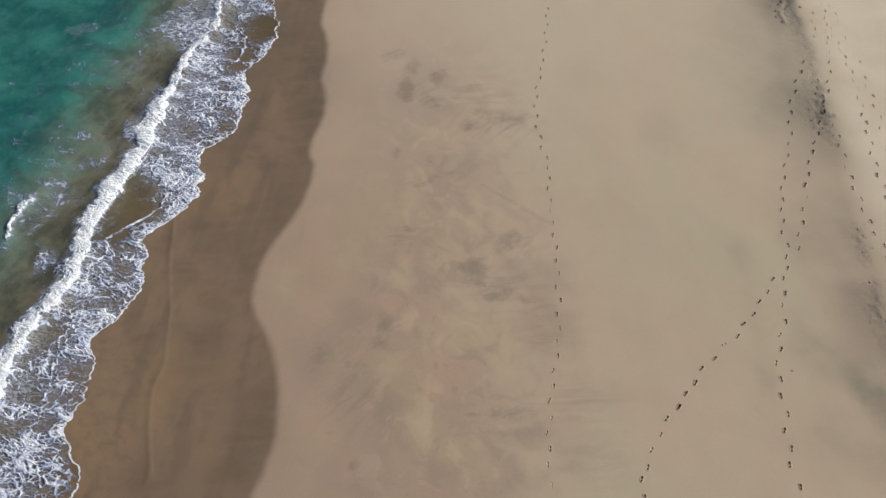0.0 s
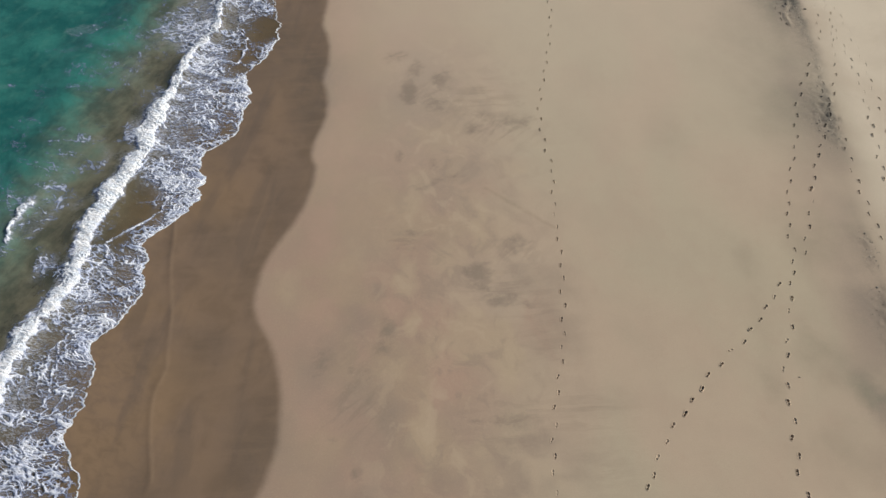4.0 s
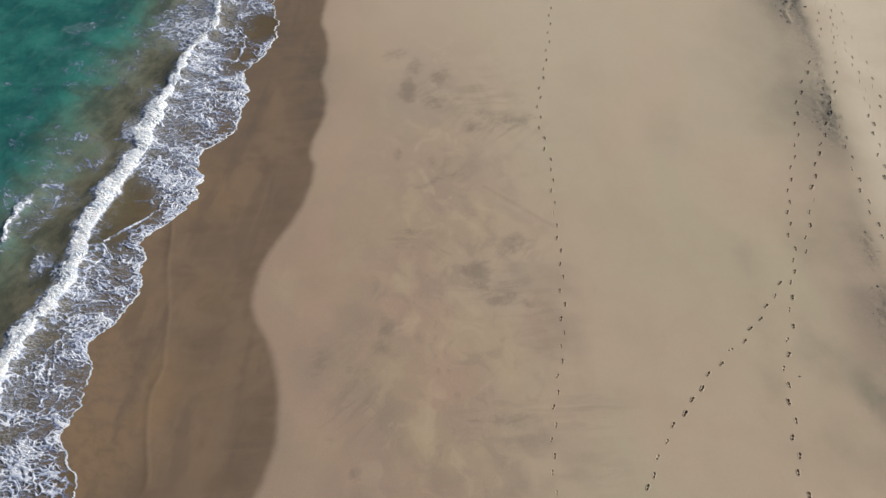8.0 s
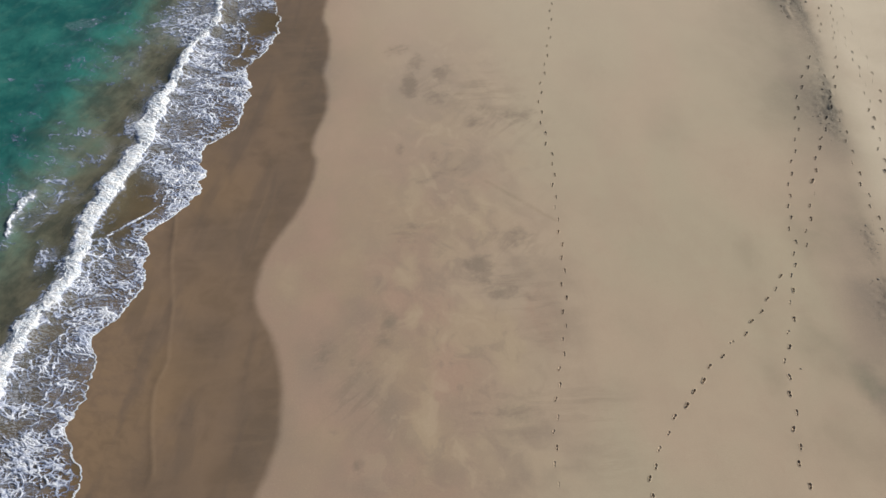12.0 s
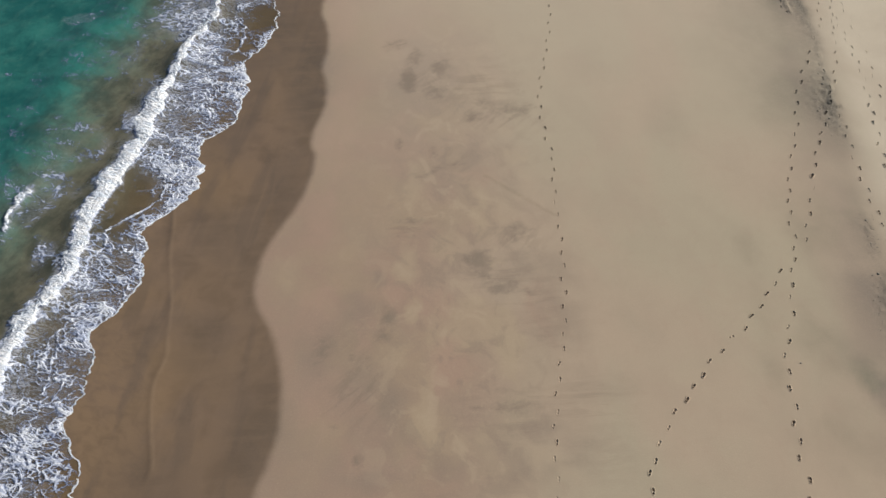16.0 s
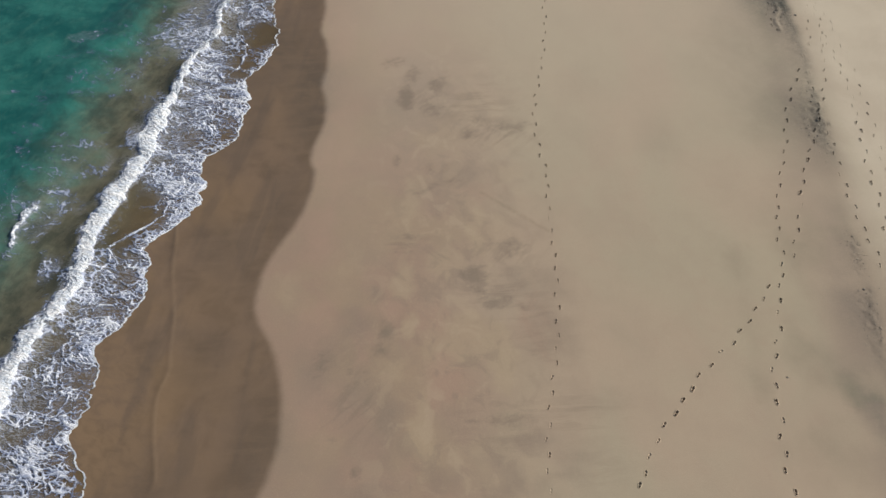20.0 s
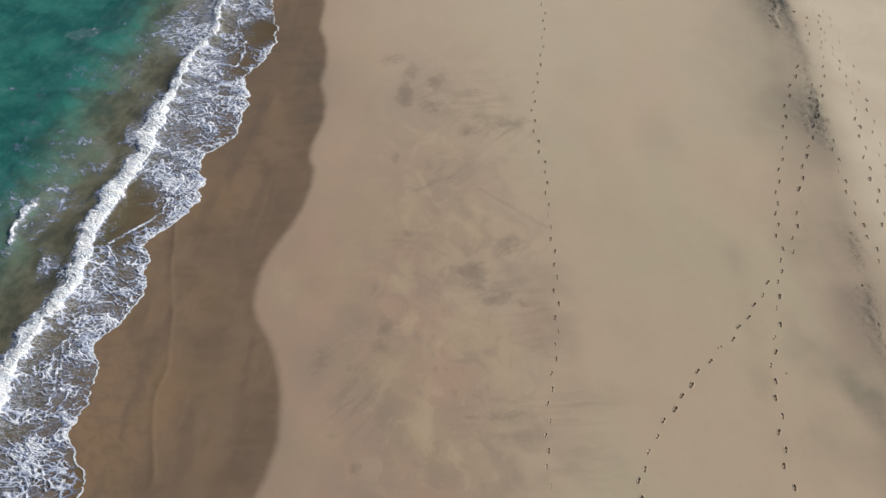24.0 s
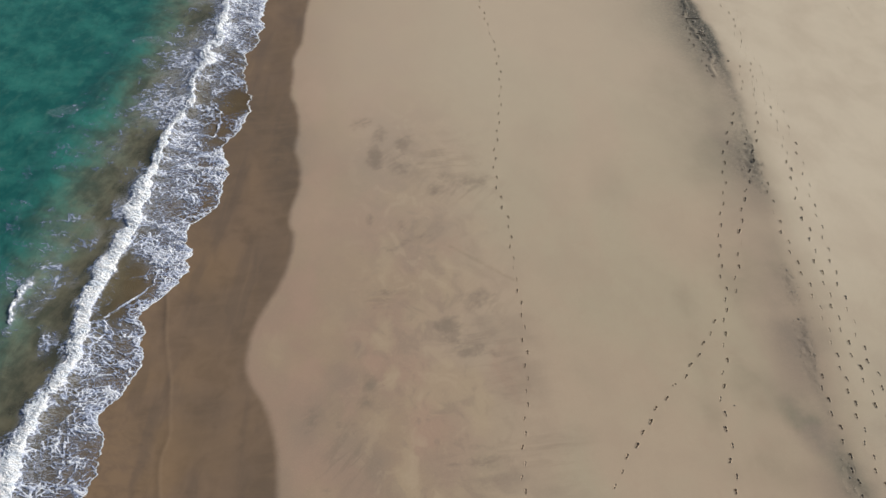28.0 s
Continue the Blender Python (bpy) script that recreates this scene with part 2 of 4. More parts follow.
def patch_amount(x, y, patches, warp=0.5, power=1.0):
    """Soft-edged blotches with wandering outlines; a higher power gives a flatter middle and a clearer edge."""
    total = np.zeros_like(x)
    wx = x + warp * (fbm(x * 0.9, y * 0.9, 31) - 0.5) + 0.4 * warp * (fbm(x * 2.6, y * 2.6, 33, 3) - 0.5)
    wy = y + 1.6 * warp * (fbm(x * 0.9, y * 0.9, 47) - 0.5) + 0.6 * warp * (fbm(x * 2.6, y * 2.6, 49, 3) - 0.5)
    for px, py, a, b, turn, amount in patches:
        c, s = math.cos(radians(turn)), math.sin(radians(turn))
        u, v = (wx - px) * c + (wy - py) * s, -(wx - px) * s + (wy - py) * c
        total = 1 - (1 - total) * (1 - amount * np.exp(-((u / a) ** 2 + (v / b) ** 2) ** power))
    return total


def gravel_shade_amount(x, y):
    ys, strength, width = np.array(SCARP).T
    b = BERM.away(x, y) + 0.5 * (fbm(x * 0.8, y * 0.8, 35) - 0.5) + 0.35 + 0.4 * (1 - step(23, 28, y))
    fall = np.where(b > 0, np.exp(-(b / 0.40) ** 2), np.exp(-np.abs(b) / (1.6 * np.interp(y, ys, width))))
    return np.interp(y, ys, strength, left=0, right=0) * fall * (0.55 + 0.7 * fbm(x * 0.5, y * 0.35, 36, 3)) * (1 + 0.3 * step(32, 40, y))


# stretches of sand combed by the backwash: x, y, half length, half width, turn, strength
COMBED_STEEP = [(-3.6, 13.4, 1.0, 1.6, 0, 1.0), (3.0, 28.6, 1.9, 0.9, 0, 0.7), (3.2, 20.8, 1.3, 1.3, 0, 0.6), (-1.4, 31.6, 0.9, 1.2, 0, 0.5), (0.3, 30.6, 0.8, 1.6, 0, 0.45),
                (-4.0, 16.0, 1.2, 1.0, 0, 0.35), (0.2, 25.9, 1.5, 0.8, 0, 0.4)]
COMBED_FLAT = [(2.0, 31.2, 1.6, 1.6, 0, 0.7), (5.4, 12.9, 1.4, 0.9, 0, 0.6), (-1.8, 21.5, 1.2, 0.6, 0, 0.8), (2.3, 18.6, 1.6, 1.0, 0, 0.6), (2.1, 12.5, 1.8, 1.0, 0, 0.6),
               (4.0, 17.0, 1.5, 2.0, 0, 0.35), (6.0, 10.6, 1.0, 0.8, 0, 0.4)]


def drag_line(x, y):
    """Distance from a thin line dragged through the sand."""
    d = (x - 1.8) * 0.62 + (y - 24.7) * 0.785
    e = (x - 1.8) * 0.785 - (y - 24.7) * 0.62
    return np.hypot(d, np.maximum(np.maximum(-e, e - 4.0), 0))


def sand_height(x, y):
    sea = np.minimum(CREST.away(x, y) - 2.2, 0)
    z = np.maximum(0.045 * sea, -6)
    near = np.exp(-((x - 3) / 60) ** 2 - ((y - 25) / 60) ** 2)
    z = z + near * (0.05 * (fbm(x * 0.16, y * 0.16, 3, 2) - 0.5) + 0.012 * (vnoise(x * 0.9, y * 0.5, 8) - 0.5))
    r = RIDGE.away(x, y)
    on = step(9.0, 10.5, y) * (1 - step(23.0, 25.0, y)) * (0.55 + 0.9 * (vnoise(y * 0.7, y * 0, 2) - 0.3))
    z = z + on * 0.030 * np.where(r < 0, np.exp(-(r / 0.10) ** 2), np.exp(-(r / 0.40) ** 2))
    rough = np.clip(gravel_shade_amount(x, y) - 0.2, 0, 1) * (1 - 0.75 * step(33, 37, y))
    c = BERM.away(x, y) + 0.95 + 0.8 * (vnoise(y * 0.55, y * 0, 27) - 0.5) + 0.35 * (fbm(x * 1.6, y * 1.6, 29, 3) - 0.5)
    bead = step(36.5, 39, y) * step(0.25, 0.7, fbm(x * 2.0, y * 2.4, 28, 3))
    z = z + bead * (0.13 * np.exp(-(c / 0.10) ** 2) - 0.06 * np.exp(-((c - 0.22) / 0.11) ** 2))
    z = z + rough * (0.10 * (fbm(x * 2.6, y * 2.0, 23, 3) - 0.5) + 0.30 * (fbm(x * 4.6, y * 3.4, 24, 3) - 0.5))
    b = BERM.away(x, y)
    return z + 0.06 * step(-1.2, 1.2, b)


def sand_marks(x, y):
    """Values that the sand's material reads: how far from the wet line, dark patches, pale dry sand."""
    gravel = np.clip(gravel_shade_amount(x, y), 0, 1)
    strip = BERM.away(x, y) + 1.3 + 1.2 * (fbm(x * 0.4, y * 0.4, 71, 3) - 0.5)
    strip = np.exp(-(strip / 1.25) ** 2) * (1 - step(28, 38, y)) * (0.10 + 0.42 * step(0.35, 0.65, fbm(x * 0.22, y * 0.30, 72, 3)))
    return {"wet_line": WET.away(x, y), "dark": patch_amount(x, y, DARK_HIGH + DARK_LOW, 0.45, 1.2), "gravel": gravel, "grey": patch_amount(x, y, GREY_UPPER),
            "stain": patch_amount(x, y, STAINS_MID + STAINS_LAND + STAINS_WET, 1.0, 1.3), "land": step(2.0, 13.0, x - 0.06 * (y - 20)),
            # brightening with distance, put into the sand colour
            "far_light": step(16, 44, y) * step(-6, 6, WET.away(x, y) + 3 * (fbm(x * 0.15, y * 0.15, 66, 3) - 0.5)),
            "mottle": np.exp(-((x - 0.4) / 3.6) ** 2) * step(6, 11, y) * (1 - step(31, 40, y)),
            "yellow": patch_amount(x, y, TINT_YELLOW, 1.1, 1.9), "pink": patch_amount(x, y, TINT_PINK, 1.0, 1.5),
            "comb_steep": patch_amount(x, y, COMBED_STEEP), "comb_flat": patch_amount(x, y, COMBED_FLAT), "drag": drag_line(x, y),
            "strip": strip, "pale": step(-0.8, 1.6, BERM.away(x, y) + 1.2 * (fbm(x * 0.5, y * 0.5, 61) - 0.5)) * (0.40 + 0.60 * step(13, 30, y)),
            "ridge_line": np.abs(RIDGE.away(x, y) - 0.08) + 0.5 * (1 - step(9.0, 10.5, y) * (1 - step(23.0, 25.0, y)))}


# ---- materials ----
def material(name):
    m = bpy.data.materials.new(name)
    m.use_nodes = True
    return m, m.node_tree, m.node_tree.nodes["Principled BSDF"]


class Nodes:
    """Short hand for wiring a node tree."""

    def __init__(self, tree):
        self.tree = tree

    def add(self, kind):
        return self.tree.nodes.new(kind)

    def wire(self, source, target):
        if isinstance(source, bpy.types.NodeSocket):
            self.tree.links.new(source, target)
        else:
            target.default_value = source

    def math(self, op, a, b=0.0, c=0.0, clamp=False):
        node = self.add("ShaderNodeMath")
        node.operation, node.use_clamp = op, clamp
        for socket, value in zip(node.inputs, (a, b, c)):
            self.wire(value, socket)
        return node.outputs[0]

    def ramp(self, value, a, b, lo=0.0, hi=1.0):
        node = self.add("ShaderNodeMapRange")
        node.interpolation_type = "SMOOTHSTEP"
        for socket, v in zip(node.inputs, (value, a, b, lo, hi)):
            self.wire(v, socket)
        return node.outputs[0]

    def mix(self, amount, a, b, blend="MIX"):
        node = self.add("ShaderNodeMix")
        node.data_type, node.blend_type = "RGBA", blend
        self.wire(amount, node.inputs[0])
        self.wire(a if isinstance(a, bpy.types.NodeSocket) else (*a, 1), node.inputs[6])
        self.wire(b if isinstance(b, bpy.types.NodeSocket) else (*b, 1), node.inputs[7])
        return node.outputs[2]

    def attribute(self, name):
        node = self.add("ShaderNodeAttribute")
        node.attribute_name = name
        return node.outputs["Fac"]

    def place(self, scale=(1, 1, 1), turn=0.0):
        where = self.add("ShaderNodeNewGeometry").outputs["Position"]
        node = self.add("ShaderNodeMapping")
        self.wire(where, node.inputs[0])
        node.vector_type = "TEXTURE"
        node.inputs[2].default_value = (0, 0, radians(turn))
        node.inputs[3].default_value = tuple(1 / v for v in scale)
        return node.outputs[0]

    def noise(self, scale, detail=3.0, where=None, rough=0.55, warp=0.0):
        node = self.add("ShaderNodeTexNoise")
        self.wire(where if where is not None else self.place(), node.inputs["Vector"])
        node.inputs["Scale"].default_value, node.inputs["Detail"].default_value = scale, detail
        node.inputs["Roughness"].default_value, node.inputs["Distortion"].default_value = rough, warp
        return node.outputs["Fac"]

    def bump(self, height, distance, strength=1.0):
        node = self.add("ShaderNodeBump")
        node.inputs["Strength"].default_value, node.inputs["Distance"].default_value = strength, distance
        self.wire(height, node.inputs["Height"])
        return node.outputs[0]


def sand_material():
    m, tree, bsdf = material("sand")
    n = Nodes(tree)
    broad = n.noise(0.14, 4, n.place((1.0, 0.6, 1.0), 10), 0.55, 0.5)
    drift = n.noise(0.34, 6, n.place((1.15, 0.8, 1.0), 15), 0.58, 0.35)
    smear = n.noise(0.70, 5, n.place((1.1, 0.9, 1.0), -20), 0.54, 0.4)
    comb = n.noise(1.3, 4, n.place((0.35, 1.7, 1.0), 4), 0.6)
    grain = n.noise(55.0, 3)
    speck = n.noise(14.0, 4)
    line = n.math("ADD", n.attribute("wet_line"), n.math("MULTIPLY_ADD", n.noise(1.6, 4), 0.2, -0.10))
    damp = n.ramp(line, 0.0, 15.0, 1.0, 0.0)
    hue = n.noise(0.28, 5, n.place((1.0, 0.8, 1.0), 30), 0.55, 0.3)
    low = n.mix(n.ramp(hue, 0.42, 0.58), (0.328, 0.233, 0.176), (0.340, 0.257, 0.180))
    upper = n.mix(n.ramp(broad, 0.36, 0.62), (0.396, 0.316, 0.236), (0.380, 0.327, 0.240))
    dry = n.mix(n.ramp(damp, 0.1, 0.7), upper, low)
    dry = n.mix(n.math("MULTIPLY", n.ramp(drift, 0.42, 0.66), n.ramp(damp, 0, 1, 0.16, 0.40)), dry, (0.300, 0.238, 0.184))
    dry = n.mix(n.math("MULTIPLY", n.ramp(smear, 0.46, 0.74), n.ramp(damp, 0, 1, 0.08, 0.26)), dry, (0.275, 0.220, 0.168))
    dry = n.mix(n.math("MULTIPLY", n.ramp(comb, 0.5, 0.75), n.ramp(damp, 0, 1, 0.06, 0.26)), dry, (0.290, 0.230, 0.172))
    dry = n.mix(n.math("MULTIPLY", damp, 0.34), dry, (0.262, 0.196, 0.148))
    rag = n.math("MULTIPLY_ADD", n.noise(1.1, 6, n.place((1.2, 0.9, 1.0), 10), 0.6, 0.6), 1.1, -0.55)
    dry = n.mix(n.ramp(n.math("SUBTRACT", n.attribute("pink"), rag), 0.00, 0.85, 0.0, 0.80), dry, (0.346, 0.242, 0.184))
    dry = n.mix(n.ramp(n.math("ADD", n.attribute("yellow"), rag), 0.10, 0.90, 0.0, 0.55), dry, (0.386, 0.308, 0.212))
    mist = n.ramp(n.noise(0.8, 5, n.place((1.0, 0.8, 1.0), 40), 0.58, 0.4), 0.30, 0.66, 0.75, 1.60)
    stain = n.math("MULTIPLY", n.attribute("stain"), mist, clamp=True)
    dry = n.mix(stain, dry, n.mix(n.attribute("land"), (0.228, 0.182, 0.146), (0.222, 0.196, 0.142)))
    curl = n.noise(0.80, 7, n.place((1.1, 0.9, 1.0), 25), 0.58, 0.7)
    dry = n.mix(n.math("MULTIPLY", n.attribute("mottle"), n.ramp(curl, 0.50, 0.64, 0.0, 0.52)), dry, (0.245, 0.192, 0.150))
    dry = n.mix(n.math("MULTIPLY", n.attribute("mottle"), n.ramp(curl, 0.47, 0.37, 0.0, 0.46)), dry, (0.408, 0.324, 0.232))
    # far sand painted lighter, in place of its brighter look at low angles
    dry = n.mix(n.math("MULTIPLY", n.attribute("far_light"), 0.58), dry, (0.470, 0.404, 0.318))
    pale = n.attribute("pale")
    dry = n.mix(pale, dry, n.mix(n.ramp(drift, 0.35, 0.7), (0.520, 0.460, 0.364), (0.468, 0.404, 0.318)))
    dry = n.mix(n.attribute("strip"), dry, (0.250, 0.198, 0.160))
    blot = n.math("MULTIPLY_ADD", n.noise(2.4, 7, n.place((0.8, 1.2, 1.0), 25), 0.62, 0.6), 1.2, -0.6)
    dark = n.math("MULTIPLY", n.ramp(n.math("ADD", n.attribute("dark"), blot), 0.05, 0.80), n.ramp(n.attribute("dark"), 0.02, 0.25), clamp=True)
    dry = n.mix(n.math("MULTIPLY", dark, 0.68), dry, (0.184, 0.150, 0.120))
    grey = n.math("MULTIPLY", n.attribute("grey"), n.ramp(n.noise(0.9, 4, None, 0.5), 0.30, 0.65, 0.65, 1.25), clamp=True)
    dry = n.mix(grey, dry, n.mix(n.ramp(hue, 0.44, 0.56), (0.178, 0.152, 0.130), (0.170, 0.164, 0.124)))
    steep = n.ramp(n.noise(2.6, 5, n.place((0.20, 1.0, 1.0), 48), 0.6, 0.5), 0.47, 0.60)
    flat = n.ramp(n.noise(2.2, 5, n.place((0.2, 1.1, 1.0), 4), 0.6, 0.3), 0.46, 0.60)
    combed = n.math("ADD", n.math("MULTIPLY", steep, n.attribute("comb_steep")), n.math("MULTIPLY", flat, n.attribute("comb_flat")), clamp=True)
    dry = n.mix(n.math("MULTIPLY", combed, 0.44), dry, (0.190, 0.152, 0.118))
    drag = n.ramp(n.attribute("drag"), 0.03, 0.16, 0.22, 0.0)
    dry = n.mix(drag, dry, (0.200, 0.160, 0.110))
    rubble = n.noise(5.0, 6, None, 0.75)
    gravel = n.math("MULTIPLY", n.attribute("gravel"), n.ramp(rubble, 0.30, 0.62, 0.66, 1.02), clamp=True)
    # dark of the gravel and of the shaded scarp face, in one colour
    dry = n.mix(gravel, dry, (0.078, 0.080, 0.072))
    # shade at the bottom of the prints, painted into the sand colour
    dry = n.mix(n.math("MULTIPLY", n.attribute("pit_shade"), 0.35), dry, (0.170, 0.124, 0.086))
    wet = n.ramp(line, -0.30, 0.18, 1.0, 0.0)
    wet_tone = n.mix(n.ramp(drift, 0.35, 0.7), (0.202, 0.140, 0.094), (0.160, 0.115, 0.081))
    wet_tone = n.mix(n.ramp(line, -4.5, -0.4, 0.0, 0.22), wet_tone, (0.130, 0.100, 0.074))
    wet_tone = n.mix(n.ramp(smear, 0.42, 0.70, 0, 0.60), wet_tone, (0.118, 0.085, 0.058))
    wet_tone = n.mix(n.math("MULTIPLY", stain, 0.8, clamp=True), wet_tone, (0.088, 0.072, 0.058))
    wet_tone = n.mix(n.ramp(comb, 0.42, 0.75, 0, 0.40), wet_tone, (0.200, 0.142, 0.096))
    wet_tone = n.mix(n.math("MULTIPLY", n.ramp(hue, 0.40, 0.60, 0.0, 0.65), n.ramp(line, -6.5, -1.5, 1.0, 0.2)), wet_tone, (0.208, 0.140, 0.078))
    wet_tone = n.mix(n.ramp(broad, 0.46, 0.62, 0.0, 0.40), wet_tone, (0.124, 0.092, 0.070))
    rill = n.noise(2.2, 6, n.place((0.7, 1.2, 1.0), -28), 0.64, 0.8)
    low_beach = n.ramp(line, -7.5, -3.0, 1.0, 0.0)
    wet_tone = n.mix(n.math("MULTIPLY", low_beach, n.ramp(rill, 0.40, 0.62, 0.15, 0.75)), wet_tone, (0.222, 0.152, 0.094))
    wet_tone = n.mix(n.math("MULTIPLY", low_beach, n.ramp(rill, 0.48, 0.34, 0.0, 0.22)), wet_tone, (0.112, 0.082, 0.058))
    band = n.noise(0.55, 4, n.place((1.6, 0.30, 1.0), -8), 0.55, 0.3)
    wet_tone = n.mix(n.ramp(band, 0.52, 0.66, 0.0, 0.40), wet_tone, (0.108, 0.084, 0.066))
    # sunlit face of the low ridge, painted as a paler line
    ridge_highlight = n.ramp(n.math("ADD", n.attribute("ridge_line"), n.math("MULTIPLY_ADD", n.noise(3.0, 4), 0.16, -0.08)), 0.0, 0.14, 0.30, 0.0)
    wet_tone = n.mix(ridge_highlight, wet_tone, (0.265, 0.190, 0.125))
    colour = n.mix(wet, dry, wet_tone)
    colour = n.mix(n.ramp(grain, 0.3, 0.75, 0.0, 0.16), colour, (0.10, 0.08, 0.06))
    colour = n.mix(n.math("MULTIPLY", n.ramp(speck, 0.5, 0.85, 0.0, 0.16), n.ramp(wet, 0, 1, 1.0, 0.25)), colour, (0.52, 0.43, 0.33))
    n.wire(colour, bsdf.inputs["Base Color"])
    n.wire(n.ramp(wet, 0, 1, 0.92, 0.42), bsdf.inputs["Roughness"])
    bsdf.inputs["Specular IOR Level"].default_value = 0.3
    relief = n.math("ADD", n.math("MULTIPLY", n.math("MULTIPLY", rubble, n.attribute("gravel")), 6.0), n.math("ADD", n.math("MULTIPLY", speck, 0.5), n.math("ADD", n.math("MULTIPLY", grain, 0.25), n.math("MULTIPLY_ADD", n.math("ADD", combed, n.math("MULTIPLY", n.math("MULTIPLY", low_beach, wet), rill)), -0.8, n.math("MULTIPLY", smear, 1.6)))))
    n.wire(n.bump(relief, 0.02, 0.35), bsdf.inputs["Normal"])
    return m


def water_material():
    m, tree, bsdf = material("sea_water")
    n = Nodes(tree)
    cloud = n.noise(0.42, 5, n.place((1.2, 0.8, 1.0), 60), 0.62, 0.25)
    fine = n.noise(1.4, 6, n.place((0.8, 1.15, 1.0), 62), 0.64, 0.3)
    swirl = n.noise(0.85, 6, n.place((1.1, 0.8, 1.0), 20), 0.62, 0.9)
    deep = n.attribute("deep")        # metres seaward of the breaking crest
    reach = n.math("ADD", deep, n.math("MULTIPLY_ADD", cloud, 6.0, -3.0))
    teal = n.mix(n.ramp(cloud, 0.34, 0.68), (0.011, 0.090, 0.086), (0.030, 0.160, 0.140))
    teal = n.mix(n.ramp(fine, 0.46, 0.74, 0, 0.36), teal, (0.070, 0.188, 0.158))
    teal = n.mix(n.ramp(swirl, 0.50, 0.66, 0, 0.26), teal, (0.010, 0.060, 0.062))
    olive = n.mix(n.ramp(n.math("MULTIPLY_ADD", fine, 0.35, n.math("MULTIPLY", cloud, 0.65)), 0.38, 0.62), (0.070, 0.078, 0.058), (0.176, 0.168, 0.116))
    colour = n.mix(n.ramp(reach, 1.4, 6.4), olive, teal)
    milk = n.attribute("milk")
    strands = n.noise(7.5, 7, n.place((0.55, 1.4, 1.0), -11), 0.68, 1.6)
    film = n.math("MULTIPLY", n.ramp(milk, 0.10, 0.75, 0.0, 0.9), n.ramp(strands, 0.43, 0.60, 0.16, 1.0), clamp=True)
    colour = n.mix(n.math("MULTIPLY", film, 0.95), colour, (0.42, 0.45, 0.55))
    n.wire(colour, bsdf.inputs["Base Color"])
    n.wire(n.ramp(film, 0.0, 0.6, 0.08, 0.6), bsdf.inputs["Roughness"])
    bsdf.inputs["IOR"].default_value = 1.33
    ripple = n.math("ADD", n.math("MULTIPLY", fine, 0.6), n.math("MULTIPLY", n.noise(5.0, 4, n.place((1.5, 0.7, 1), -30)), 0.3))
    n.wire(n.bump(ripple, 0.12, 0.5), bsdf.inputs["Normal"])
    clear = n.add("ShaderNodeBsdfTransparent")
    clear.inputs[0].default_value = (0.90, 0.88, 0.80, 1)
    blend = n.add("ShaderNodeMixShader")
    depth = n.ramp(n.math("ADD", deep, n.math("MULTIPLY", film, 3.0)), -4.0, 3.5, 0.12, 0.97)
    n.wire(depth, blend.inputs[0])
    n.wire(clear.outputs[0], blend.inputs[1])
    n.wire(bsdf.outputs[0], blend.inputs[2])
    n.wire(blend.outputs[0], tree.nodes["Material Output"].inputs[0])
    return m


def foam_material(name, thin, light, ragged, full):
    m, tree, bsdf = material(name)
    n = Nodes(tree)
    speck = n.noise(9.0, 6, n.place((0.7, 1.4, 1.0), -11), 0.7, 0.8)
    sweep = n.noise(2.6, 7, n.place((0.55, 1.5, 1.0), -11), 0.65, 1.2)
    torn = n.noise(12.0, 5, n.place((0.6, 1.5, 1.0), -11), 0.65, 1.0)
    thick = n.math("ADD", n.attribute("thick"), n.math("MULTIPLY_ADD", torn, ragged, -0.5 * ragged))
    bulk = n.math("MULTIPLY", n.ramp(thick, -0.05, 0.62, 0.0, 1.0), n.math("MULTIPLY", n.ramp(speck, 0.32, 0.60, 0.45, 1.0), n.ramp(sweep, 0.36, 0.60, 0.35, 1.0)))
    # thin foam is bluer, with shade and reflected sky painted into its colour
    n.wire(n.mix(bulk, thin, light), bsdf.inputs["Base Color"])
    bsdf.inputs["Roughness"].default_value = 0.6
    n.wire(n.bump(n.math("ADD", speck, sweep), 0.08, 0.7), bsdf.inputs["Normal"])
    # bubbles thin out to clear water at the edge of each strand
    n.wire(n.ramp(thick, -0.20, 0.52, 0.0, full), bsdf.inputs["Alpha"])
    return m


def pebble_material():
    m, tree, bsdf = material("dark_pebble")
    n = Nodes(tree)
    per = n.add("ShaderNodeNewGeometry").outputs["Random Per Island"]
    tone = n.mix(n.ramp(per, 0.0, 0.8), (0.105, 0.100, 0.090), (0.28, 0.240, 0.190))
    n.wire(n.mix(n.ramp(n.noise(60, 3), 0.4, 0.7, 0, 0.5), tone, (0.09, 0.085, 0.078)), bsdf.inputs["Base Color"])
    bsdf.inputs["Roughness"].default_value = 0.7
    return m


SAND, WATER = sand_material(), water_material()
# first tone of each foam carries painted blue of shade and sky
FOAM, LACE = foam_material("crest_foam", (0.42, 0.52, 0.66), (0.85, 0.87, 0.90), 0.7, 1.0), foam_material("lace_foam", (0.20, 0.28, 0.50), (0.86, 0.90, 0.97), 0.9, 0.92)
PEBBLE = pebble_material()


def mesh_from(name, verts, faces, mat, marks=None, smooth=True):
    me = bpy.data.meshes.new(name)
    me.from_pydata(np.asarray(verts).tolist() if not isinstance(verts, list) else verts, [], faces if isinstance(faces, list) else faces.tolist())
    me.materials.append(mat)
    for key, values in (marks or {}).items():
        me.attributes.new(key, "FLOAT", "POINT").data.foreach_set("value", np.asarray(values, np.float32))
    me.polygons.foreach_set("use_smooth", [smooth] * len(me.polygons))
    me.update()
    return me


